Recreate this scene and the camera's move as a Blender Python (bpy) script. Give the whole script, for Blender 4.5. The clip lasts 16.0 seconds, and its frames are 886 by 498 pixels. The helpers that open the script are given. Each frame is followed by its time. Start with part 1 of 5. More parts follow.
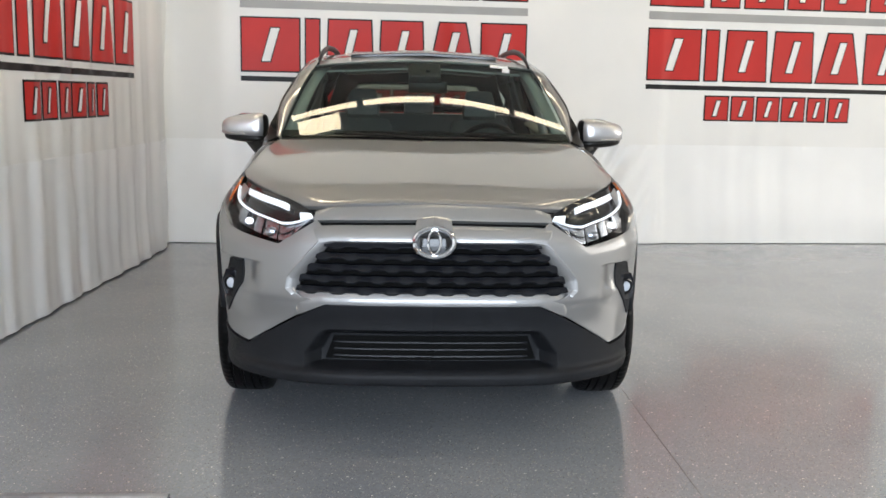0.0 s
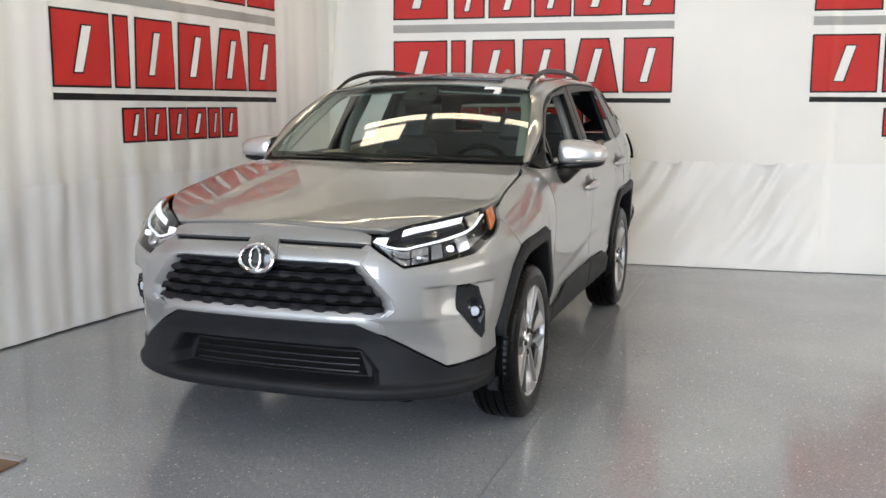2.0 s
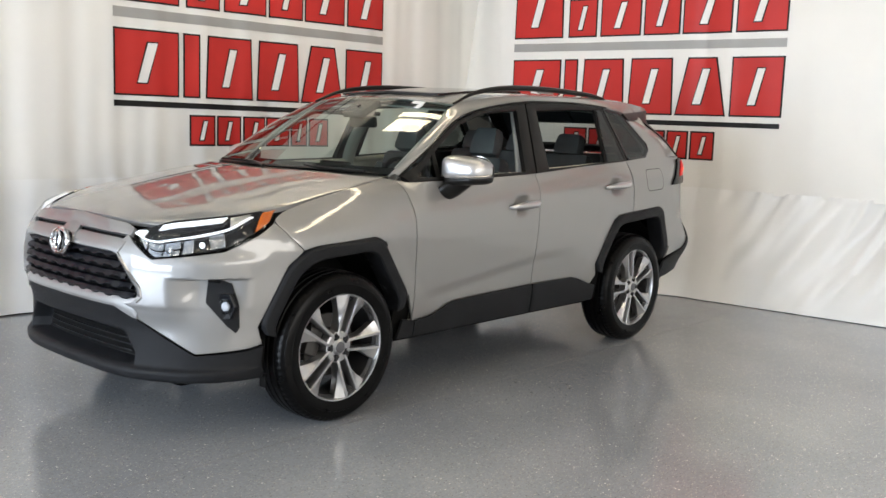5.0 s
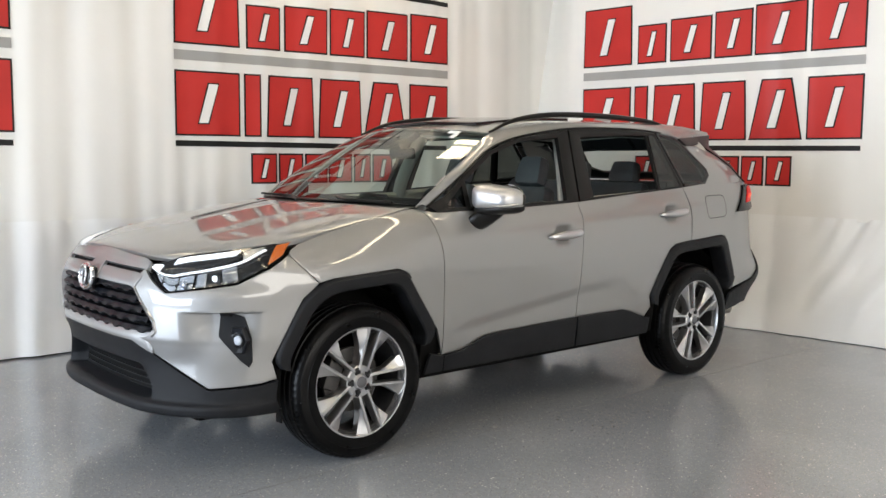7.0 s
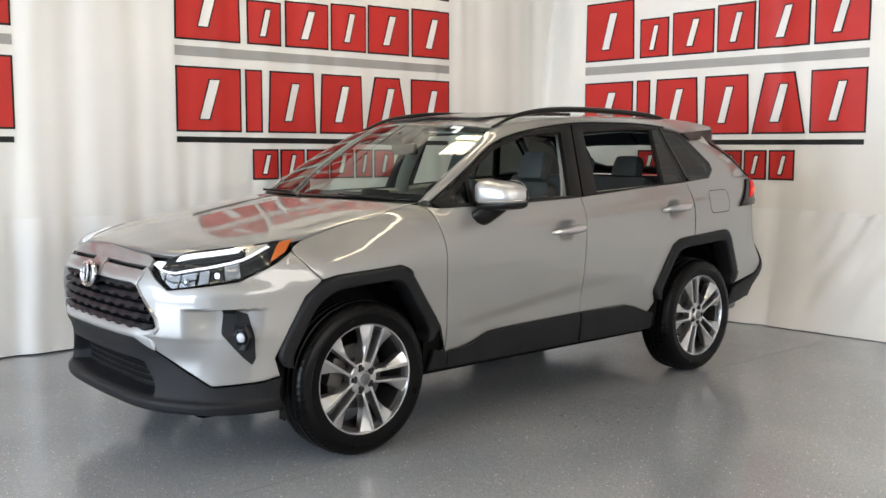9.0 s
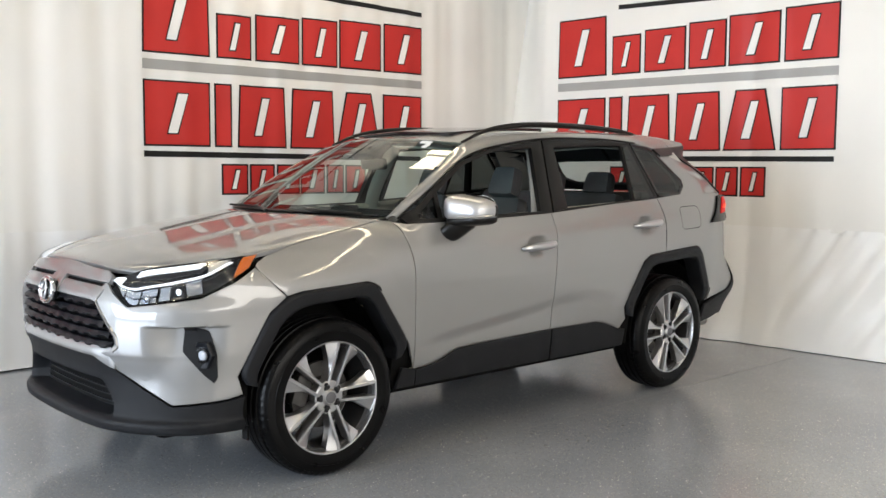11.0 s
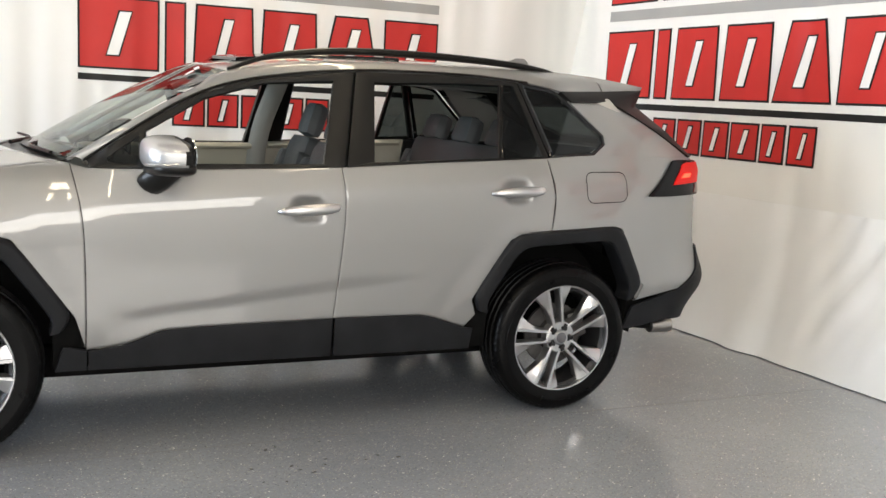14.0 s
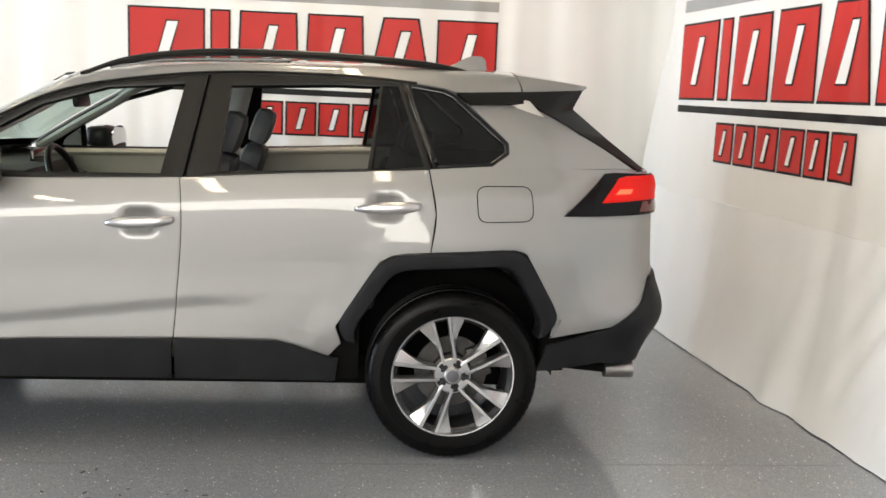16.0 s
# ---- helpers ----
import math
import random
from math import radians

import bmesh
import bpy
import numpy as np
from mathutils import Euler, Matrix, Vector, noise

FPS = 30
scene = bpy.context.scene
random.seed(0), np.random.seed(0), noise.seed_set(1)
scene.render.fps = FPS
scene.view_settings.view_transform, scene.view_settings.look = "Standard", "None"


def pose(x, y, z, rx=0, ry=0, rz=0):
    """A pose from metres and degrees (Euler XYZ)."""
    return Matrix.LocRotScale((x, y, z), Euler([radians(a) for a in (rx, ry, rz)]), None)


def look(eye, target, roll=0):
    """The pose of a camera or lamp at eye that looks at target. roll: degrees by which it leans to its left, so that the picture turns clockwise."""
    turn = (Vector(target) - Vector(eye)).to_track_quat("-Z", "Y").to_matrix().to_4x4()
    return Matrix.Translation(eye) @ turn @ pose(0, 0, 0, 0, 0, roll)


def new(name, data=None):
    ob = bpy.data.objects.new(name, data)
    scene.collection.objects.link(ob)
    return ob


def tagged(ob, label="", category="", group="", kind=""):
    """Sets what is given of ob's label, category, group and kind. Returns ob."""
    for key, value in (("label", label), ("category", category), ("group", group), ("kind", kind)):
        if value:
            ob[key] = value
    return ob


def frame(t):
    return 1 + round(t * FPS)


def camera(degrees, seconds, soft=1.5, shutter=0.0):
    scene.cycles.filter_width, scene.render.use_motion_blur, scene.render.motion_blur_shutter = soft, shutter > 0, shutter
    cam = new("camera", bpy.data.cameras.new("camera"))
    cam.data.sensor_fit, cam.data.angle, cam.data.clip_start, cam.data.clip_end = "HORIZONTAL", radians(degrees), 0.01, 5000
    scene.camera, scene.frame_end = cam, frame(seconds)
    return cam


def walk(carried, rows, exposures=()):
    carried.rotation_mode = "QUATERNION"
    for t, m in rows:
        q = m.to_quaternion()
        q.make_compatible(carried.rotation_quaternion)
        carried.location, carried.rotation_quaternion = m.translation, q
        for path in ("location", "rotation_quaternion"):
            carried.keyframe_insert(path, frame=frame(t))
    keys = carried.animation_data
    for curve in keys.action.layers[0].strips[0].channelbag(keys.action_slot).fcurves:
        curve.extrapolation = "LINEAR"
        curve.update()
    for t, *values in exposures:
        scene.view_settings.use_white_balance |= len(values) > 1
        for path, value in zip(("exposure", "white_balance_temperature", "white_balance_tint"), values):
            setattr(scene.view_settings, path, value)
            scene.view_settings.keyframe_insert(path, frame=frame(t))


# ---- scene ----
cam = camera(50.2, 16.0, soft=1.5, shutter=0.25)
PATH = [
    (0, (-0.133, -4.402, 1.393), (-0.039, -2.43, 1.071), 1.1),
    (0.5, (0.369, -4.467, 1.417), (0.248, -2.491, 1.134), -0.2),
    (1, (0.906, -4.412, 1.423), (0.597, -2.461, 1.108), 0.3),
    (1.5, (1.425, -4.362, 1.454), (0.963, -2.433, 1.202), 0.1),
    (2, (1.944, -4.228, 1.466), (1.293, -2.362, 1.162), 0.1),
    (2.5, (2.429, -4.073, 1.474), (1.634, -2.254, 1.227), 1.3),
    (3, (2.905, -3.886, 1.476), (1.958, -2.143, 1.217), 1.0),
    (3.5, (3.33, -3.668, 1.492), (2.279, -1.981, 1.267), 1.6),
    (3.7, (3.534, -3.614, 1.505), (2.39, -1.994, 1.24), 1.4),
    (5.8, (4.352, -2.621, 1.422), (2.91, -1.253, 1.198), 1.8),
    (6, (4.392, -2.584, 1.419), (2.905, -1.263, 1.206), 1.5),
    (6.5, (4.417, -2.561, 1.417), (2.928, -1.241, 1.212), 0.9),
    (7, (4.42, -2.558, 1.414), (2.918, -1.252, 1.22), 0.3),
    (7.5, (4.413, -2.568, 1.416), (2.906, -1.268, 1.22), 0.5),
    (8, (4.4, -2.554, 1.418), (2.893, -1.253, 1.221), 0.3),
    (10.5, (4.398, -2.551, 1.418), (2.904, -1.239, 1.205), -0.0),
    (11, (4.377, -2.481, 1.409), (2.905, -1.138, 1.239), 0.3),
    (11.5, (4.48, -2.141, 1.384), (2.872, -0.961, 1.234), -1.3),
    (12, (4.563, -1.703, 1.398), (2.874, -0.644, 1.232), 0.6),
    (12.5, (4.659, -1.181, 1.422), (2.952, -0.153, 1.24), -0.2),
    (13, (4.681, -0.671, 1.427), (2.957, 0.31, 1.17), 3.1),
    (13.5, (4.755, -0.124, 1.428), (2.997, 0.794, 1.17), 1.2),
    (14, (4.748, 0.316, 1.463), (2.941, 1.117, 1.156), 3.1),
    (14.5, (4.782, 0.757, 1.466), (2.937, 1.477, 1.187), 2.2),
    (15, (4.803, 1.24, 1.454), (2.904, 1.79, 1.153), 2.4),
    (15.5, (4.752, 1.742, 1.507), (2.829, 2.176, 1.173), 1.7),
    (16, (4.709, 2.21, 1.533), (2.746, 2.415, 1.21), 2.5),
]
walk(cam, [(t, look(eye, target, roll)) for t, eye, target, roll in PATH], exposures=[(0, -0.26), (3, -0.17), (6, -0.07), (12, -0.02), (13.5, 0.19), (16, 0.36)])


# ---------------------------------------------------------------- light
world = bpy.data.worlds.new("sky")
scene.world = world
world.use_nodes = True
wn = world.node_tree.nodes
sky = wn.new("ShaderNodeTexSky")
sky.sky_type, sky.sun_disc, sky.sun_elevation, sky.sun_rotation = "NISHITA", False, radians(50), radians(200)
world.node_tree.links.new(sky.outputs["Color"], wn["Background"].inputs["Color"])
wn["Background"].inputs["Strength"].default_value = 0.1


def area_lamp(name, m, w, h, power, colour):
    d = bpy.data.lights.new(name, "AREA")
    d.shape, d.size, d.size_y, d.energy, d.color = "RECTANGLE", w, h, power, colour
    ob = new(name, d)
    ob.matrix_world = m
    return ob


# daylight through the big shop door behind the walk
area_lamp("daylight", pose(0.3, -8.9, 1.75, 90, 0, 0), 4.9, 3.3, 830, (0.77, 0.87, 1.0))
# added warm fill for the car's flank, through an assumed opening out of view
area_lamp("side_fill", pose(7.68, -0.4, 2.15, 90, 0, 90), 5.8, 2.3, 255, (1.0, 0.94, 0.85))

# ---------------------------------------------------------------- materials


def material(name, colour, rough=0.5, metal=0.0, vary=0.0, scale=6.0, bump=0.0, bump_scale=60.0, coat=0.0, spec=0.5, fine=0.0):
    m = bpy.data.materials.new(name)
    m.use_nodes = True
    n, l = m.node_tree.nodes, m.node_tree.links
    b = n["Principled BSDF"]
    b.inputs["Base Color"].default_value = (*colour, 1)
    b.inputs["Roughness"].default_value = rough
    b.inputs["Metallic"].default_value = metal
    b.inputs["Coat Weight"].default_value = coat
    b.inputs["Coat Roughness"].default_value = 0.03
    b.inputs["Specular IOR Level"].default_value = spec
    co = n.new("ShaderNodeTexCoord")
    if vary:
        t = n.new("ShaderNodeTexNoise")
        t.inputs["Scale"].default_value, t.inputs["Detail"].default_value = scale, 6
        l.new(co.outputs["Object"], t.inputs["Vector"])
        r = n.new("ShaderNodeMapRange")
        r.inputs["From Min"].default_value, r.inputs["From Max"].default_value = 0.3, 0.7
        r.inputs["To Min"].default_value, r.inputs["To Max"].default_value = 1 - vary, 1 + vary
        l.new(t.outputs["Fac"], r.inputs["Value"])
        x = n.new("ShaderNodeMix")
        x.data_type, x.blend_type = "RGBA", "MULTIPLY"
        x.inputs["Factor"].default_value = 1
        x.inputs["A"].default_value = (*colour, 1)
        l.new(r.outputs["Result"], x.inputs["B"])
        l.new(x.outputs["Result"], b.inputs["Base Color"])
        rr = n.new("ShaderNodeMapRange")
        rr.inputs["To Min"].default_value, rr.inputs["To Max"].default_value = max(rough - 0.08, 0.02), min(rough + 0.08, 1)
        l.new(t.outputs["Fac"], rr.inputs["Value"])
        l.new(rr.outputs["Result"], b.inputs["Roughness"])
    if bump:
        t2 = n.new("ShaderNodeTexNoise")
        t2.inputs["Scale"].default_value, t2.inputs["Detail"].default_value = bump_scale, 4
        l.new(co.outputs["Object"], t2.inputs["Vector"])
        bp = n.new("ShaderNodeBump")
        bp.inputs["Strength"].default_value, bp.inputs["Distance"].default_value = bump, 0.004
        l.new(t2.outputs["Fac"], bp.inputs["Height"])
        l.new(bp.outputs["Normal"], b.inputs["Normal"])
    return m


def glow(name, colour, strength):
    m = material(name, colour)
    b = m.node_tree.nodes["Principled BSDF"]
    b.inputs["Emission Color"].default_value = (*colour, 1)
    b.inputs["Emission Strength"].default_value = strength
    return m


def glazing(name, tint, ior=1.45):
    """A thin clear pane: tinted see-through, with a Fresnel gloss."""
    m = bpy.data.materials.new(name)
    m.use_nodes = True
    n, l = m.node_tree.nodes, m.node_tree.links
    n.remove(n["Principled BSDF"])
    clear, gloss, mix, lw, power, scale = (n.new("ShaderNode" + k) for k in ("BsdfTransparent", "BsdfGlossy", "MixShader", "LayerWeight", "Math", "MapRange"))
    clear.inputs["Color"].default_value = (*tint, 1)
    gloss.inputs["Roughness"].default_value = 0.02
    lw.inputs["Blend"].default_value = 0.5
    power.operation = "POWER"
    power.inputs[1].default_value = 5
    scale.inputs["To Min"].default_value = ((ior - 1) / (ior + 1)) ** 2
    scale.inputs["To Max"].default_value = 0.95
    l.new(lw.outputs["Facing"], power.inputs[0])
    l.new(power.outputs["Value"], scale.inputs["Value"])
    l.new(scale.outputs["Result"], mix.inputs["Fac"])
    l.new(clear.outputs["BSDF"], mix.inputs[1])
    l.new(gloss.outputs["BSDF"], mix.inputs[2])
    l.new(mix.outputs["Shader"], n["Material Output"].inputs["Surface"])
    return m


def paint_material():
    """Silver metallic paint: flake grain and a faint orange peel under a glossy clear coat."""
    m = material("silver_paint", (0.30, 0.297, 0.295), 0.5, 0.78, coat=1.0)
    n, l = m.node_tree.nodes, m.node_tree.links
    b = n["Principled BSDF"]
    b.inputs["Coat IOR"].default_value = 1.62
    b.inputs["Coat Roughness"].default_value = 0.015
    co = n.new("ShaderNodeTexCoord")
    v = n.new("ShaderNodeTexVoronoi")
    v.inputs["Scale"].default_value = 1400
    l.new(co.outputs["Object"], v.inputs["Vector"])
    r = n.new("ShaderNodeMapRange")
    r.inputs["To Min"].default_value, r.inputs["To Max"].default_value = 0.48, 0.62
    l.new(v.outputs["Color"], r.inputs["Value"])
    l.new(r.outputs["Result"], b.inputs["Roughness"])
    peel = n.new("ShaderNodeTexNoise")
    peel.inputs["Scale"].default_value, peel.inputs["Detail"].default_value = 160, 2
    l.new(co.outputs["Object"], peel.inputs["Vector"])
    bp = n.new("ShaderNodeBump")
    bp.inputs["Strength"].default_value, bp.inputs["Distance"].default_value = 0.03, 0.001
    l.new(peel.outputs["Fac"], bp.inputs["Height"])
    l.new(bp.outputs["Normal"], b.inputs["Coat Normal"])
    return m


PAINT = paint_material()
CLAD = material("grained_black_plastic", (0.0115, 0.0122, 0.0140), 0.50, vary=0.2, scale=9, bump=0.25, bump_scale=700, spec=0.16)
GRILLE = material("grille_plastic", (0.005, 0.006, 0.009), 0.4, spec=0.3)
BLACK = material("satin_black", (0.008, 0.0075, 0.007), 0.34, spec=0.22)
DARK = material("underbody_and_recess_black", (0.004, 0.004, 0.004), 0.9, spec=0.1)
GLOSSB = material("gloss_black", (0.006, 0.006, 0.007), 0.08, coat=0.15, spec=0.4)
CHROME = material("chrome", (0.75, 0.75, 0.76), 0.08, 1.0)
SATIN = material("satin_silver", (0.56, 0.56, 0.57), 0.33, 1.0)
MACHINED = material("machined_alloy", (0.54, 0.54, 0.55), 0.31, 0.95)
ALLOY = material("grey_alloy", (0.16, 0.16, 0.17), 0.35, 0.8)
BARREL = material("dark_barrel", (0.045, 0.045, 0.048), 0.4, 0.6)
IRON = material("brake_iron", (0.075, 0.072, 0.07), 0.5, 0.8, vary=0.25, scale=20)
RUBBER = material("tyre_rubber", (0.003, 0.003, 0.0032), 0.30, vary=0.2, scale=14, bump=0.1, bump_scale=200, spec=0.11)
GLASS = glazing("windscreen_glass", (0.52, 0.62, 0.57), 1.75)
TINT = glazing("privacy_glass", (0.075, 0.086, 0.082), 1.55)
REARGLASS = glazing("rear_window_glass", (0.42, 0.45, 0.43), 1.5)
MIRRORCAP = material("bright_mirror_cap", (0.60, 0.60, 0.61), 0.34, 0.85, coat=0.6)
CLEAR = glazing("lamp_lens", (0.96, 0.97, 0.98), 1.4)
LEATHER = material("grey_leather", (0.074, 0.079, 0.086), 0.5, vary=0.12, scale=12, bump=0.3, bump_scale=260)
TRIM = material("dark_trim", (0.022, 0.022, 0.024), 0.55, bump=0.2, bump_scale=400)
DOORTRIM = material("pale_door_trim", (0.62, 0.58, 0.49), 0.6, bump=0.2, bump_scale=300)
LINER = material("headliner_fabric", (0.42, 0.41, 0.39), 0.9, bump=0.3, bump_scale=500)
AMBER = material("amber_lens", (0.50, 0.11, 0.010), 0.25, coat=0.5)
REDLENS = glow("tail_lamp_red", (0.55, 0.008, 0.005), 0.30)
REDLENS.node_tree.nodes["Principled BSDF"].inputs["Roughness"].default_value = 0.4
REDLENS.node_tree.nodes["Principled BSDF"].inputs["Specular IOR Level"].default_value = 0.2
REDGLOW = glow("tail_lamp_spot", (1.0, 0.10, 0.04), 1.1)
REDDARK = material("dark_red_lens", (0.10, 0.008, 0.006), 0.1, coat=0.8)
DRL = glow("running_light", (0.93, 0.96, 1.0), 0.45)
PIPE = material("exhaust_steel", (0.36, 0.34, 0.32), 0.3, 1.0)
BEAM = glow("lamp_beam", (0.93, 0.96, 1.0), 1.3)
FOG = glow("fog_lamp_glow", (0.42, 0.45, 0.50), 0.10)
REFLECTOR = material("lamp_reflector", (0.42, 0.44, 0.48), 0.22, 1.0)
LAMPBLACK = material("lamp_housing_black", (0.004, 0.004, 0.005), 0.2, spec=0.15)
MIRRORG = material("mirror_glass", (0.8, 0.8, 0.8), 0.02, 1.0)
RED = material("printed_red", (0.50, 0.030, 0.026), 0.42, vary=0.07, scale=3, spec=0.22)
INK = material("printed_black", (0.014, 0.014, 0.014), 0.42, spec=0.2)
GREY = material("printed_grey", (0.33, 0.33, 0.32), 0.45, vary=0.06, scale=3)
PAPER = material("paper", (0.8, 0.8, 0.78), 0.7)


def floor_material():
    """Grey epoxy with fine pale flecks, scuffs and a soft gloss."""
    m = material("grey_epoxy", (0.17, 0.18, 0.19), 0.24)
    n, l = m.node_tree.nodes, m.node_tree.links
    b = n["Principled BSDF"]
    co = n.new("ShaderNodeTexCoord")

    def tex(kind, scale, detail=5.0):
        t = n.new("ShaderNodeTex" + kind)
        t.inputs["Scale"].default_value = scale
        if kind == "Noise":
            t.inputs["Detail"].default_value = detail
        l.new(co.outputs["Object"], t.inputs["Vector"])
        return t

    def ramp(src, a, c, lo, hi):
        r = n.new("ShaderNodeMapRange")
        for k, v in zip(("From Min", "From Max", "To Min", "To Max"), (a, c, lo, hi)):
            r.inputs[k].default_value = v
        l.new(src, r.inputs["Value"])
        return r.outputs["Result"]

    def mix(fac, a, c, kind="MIX"):
        x = n.new("ShaderNodeMix")
        x.data_type, x.blend_type = "RGBA", kind
        for k, v in (("Factor", fac), ("A", a), ("B", c)):
            if hasattr(v, "is_linked"):
                l.new(v, x.inputs[k])
            else:
                x.inputs[k].default_value = v
        return x.outputs["Result"]

    chips = tex("Voronoi", 150)
    grit = ramp(chips.outputs["Color"], 0.0, 1.0, 0.86, 1.13)
    stains = ramp(tex("Noise", 0.9, 8).outputs["Fac"], 0.35, 0.7, 0.0, 1.0)
    base = mix(stains, (0.232, 0.247, 0.275, 1), (0.300, 0.314, 0.336, 1))
    base = mix(1.0, base, grit, "MULTIPLY")
    for scale, size, rare, tone in ((66, 0.19, 0.80, (0.80, 0.78, 0.72, 1)), (115, 0.25, 0.68, (0.50, 0.48, 0.44, 1)), (170, 0.28, 0.72, (0.36, 0.33, 0.27, 1)), (120, 0.24, 0.74, (0.11, 0.11, 0.118, 1))):
        flecks = tex("Voronoi", scale)
        pick = ramp(flecks.outputs["Distance"], size, size + 0.1, 1.0, 0.0)
        some = ramp(flecks.outputs["Color"], rare, rare + 0.06, 0.0, 1.0)
        both = n.new("ShaderNodeMath")
        both.operation = "MULTIPLY"
        l.new(pick, both.inputs[0])
        l.new(some, both.inputs[1])
        base = mix(both.outputs["Value"], base, tone)
    l.new(base, b.inputs["Base Color"])
    l.new(ramp(tex("Noise", 2.3, 5).outputs["Fac"], 0.3, 0.7, 0.11, 0.20), b.inputs["Roughness"])
    bp = n.new("ShaderNodeBump")
    bp.inputs["Strength"].default_value, bp.inputs["Distance"].default_value = 0.14, 0.003
    b.inputs["Specular IOR Level"].default_value = 1.0
    l.new(tex("Noise", 28, 4).outputs["Fac"], bp.inputs["Height"])
    l.new(bp.outputs["Normal"], b.inputs["Normal"])
    return m


EPOXY = floor_material()
VINYL = material("white_vinyl", (0.78, 0.775, 0.75), 0.42, vary=0.03, scale=1.3, bump=0.25, bump_scale=6)
SKIRT = material("white_sheet", (0.82, 0.82, 0.81), 0.34, vary=0.03, scale=1.6, bump=0.3, bump_scale=7)
PLASTER = material("ceiling_paint", (0.40, 0.395, 0.38), 0.8, vary=0.05, scale=2)
WALLPAINT = material("wall_paint", (0.76, 0.75, 0.72), 0.7, vary=0.05, scale=1.5)
TUBE = glow("tube_light", (1.0, 0.84, 0.59), 16.3)
STEEL = material("dark_steel", (0.03, 0.03, 0.032), 0.45, 0.6)
FIXTURE = material("fixture_white", (0.8, 0.8, 0.8), 0.4)
JOINT = material("floor_joint", (0.16, 0.16, 0.165), 0.6)
CHIP = material("dark_chip", (0.05, 0.05, 0.05), 0.7)

# ---------------------------------------------------------------- mesh helpers


def part(name, bm, mat, parent=None, label="", smooth=35.0):
    me = bpy.data.meshes.new(name)
    bm.to_mesh(me)
    bm.free()
    me.materials.append(mat)
    if smooth:
        me.shade_smooth()
        me.set_sharp_from_angle(angle=radians(smooth))
    ob = new(name, me)
    if parent:
        ob.parent = parent
    if label:
        ob["label"] = label
    return ob


def empty(name, label, category, group="", at=(0, 0, 0)):
    ob = new(name)
    ob.location = at
    ob.empty_display_size = 0.1
    return tagged(ob, label, category, group)


def box(bm, a, b, bevel=0.0, m=None):
    """A box between two corners, with rounded edges, added to bm."""
    c = [(x + y) / 2 for x, y in zip(a, b)]
    d = [abs(y - x) for x, y in zip(a, b)]
    r = bmesh.ops.create_cube(bm, size=1, matrix=Matrix.LocRotScale(c, None, d))
    vs = r["verts"]
    if bevel:
        es = list({e for v in vs for e in v.link_edges})
        q = bmesh.ops.bevel(bm, geom=es, offset=bevel, segments=2, affect="EDGES", profile=0.6)
        vs = list({v for f in q["faces"] for v in f.verts} | {v for v in vs if v.is_valid})
    if m is not None:
        bmesh.ops.transform(bm, matrix=m, verts=vs)
    return vs


def lerp(a, b, k):
    return a + (b - a) * k


def sstep(a, b, x):
    k = np.clip((np.asarray(x, float) - a) / (b - a), 0, 1)
    return k * k * (3 - 2 * k)


def resample(pts, n, smooth=True, params=None):
    """n + 1 points along a smooth (or straight) line through pts, even by length or at params."""
    p = np.asarray(pts, float)
    if smooth and len(p) > 2:
        fine = []
        q = np.vstack([2 * p[0] - p[1], p, 2 * p[-1] - p[-2]])
        for i in range(1, len(q) - 2):
            for k in np.linspace(0, 1, 16, endpoint=False):
                a, b, c, d = q[i - 1:i + 3]
                fine.append(0.5 * ((2 * b) + (c - a) * k + (2 * a - 5 * b + 4 * c - d) * k * k + (3 * b - a - 3 * c + d) * k ** 3))
        p = np.vstack([fine, p[-1]])
    s = np.concatenate([[0], np.cumsum(np.linalg.norm(np.diff(p, axis=0), axis=1))])
    u = np.linspace(0, 1, n + 1) if params is None else params
    if s[-1] == 0:
        return np.repeat(p[:1], len(u), axis=0)
    return np.stack([np.interp(u * s[-1], s, p[:, j]) for j in range(p.shape[1])], axis=1)


def steps(n, edge):
    """Even steps from 0 to 1 with one extra step near each end."""
    return np.concatenate([[0, edge], np.linspace(0, 1, n + 1)[1:-1], [1 - edge, 1]])


def coons(bottom, top, left, right, nu, nv, smooth=(True, True, True, True), edge=0.012):
    """The surface between four lines; bottom and top run left to right, left and right run bottom to top."""
    u, v = steps(nu, edge), steps(nv, edge)
    b, t = resample(bottom, nu, smooth[0], u), resample(top, nu, smooth[1], u)
    l, r = resample(left, nv, smooth[2], v), resample(right, nv, smooth[3], v)
    U, V = u[:, None, None], v[None, :, None]
    return ((1 - V) * b[:, None] + V * t[:, None] + (1 - U) * l[None] + U * r[None]
            - ((1 - U) * (1 - V) * b[0] + U * (1 - V) * b[-1] + (1 - U) * V * t[0] + U * V * t[-1]))


HEART = np.array((0.0, 1.4, 0.75))


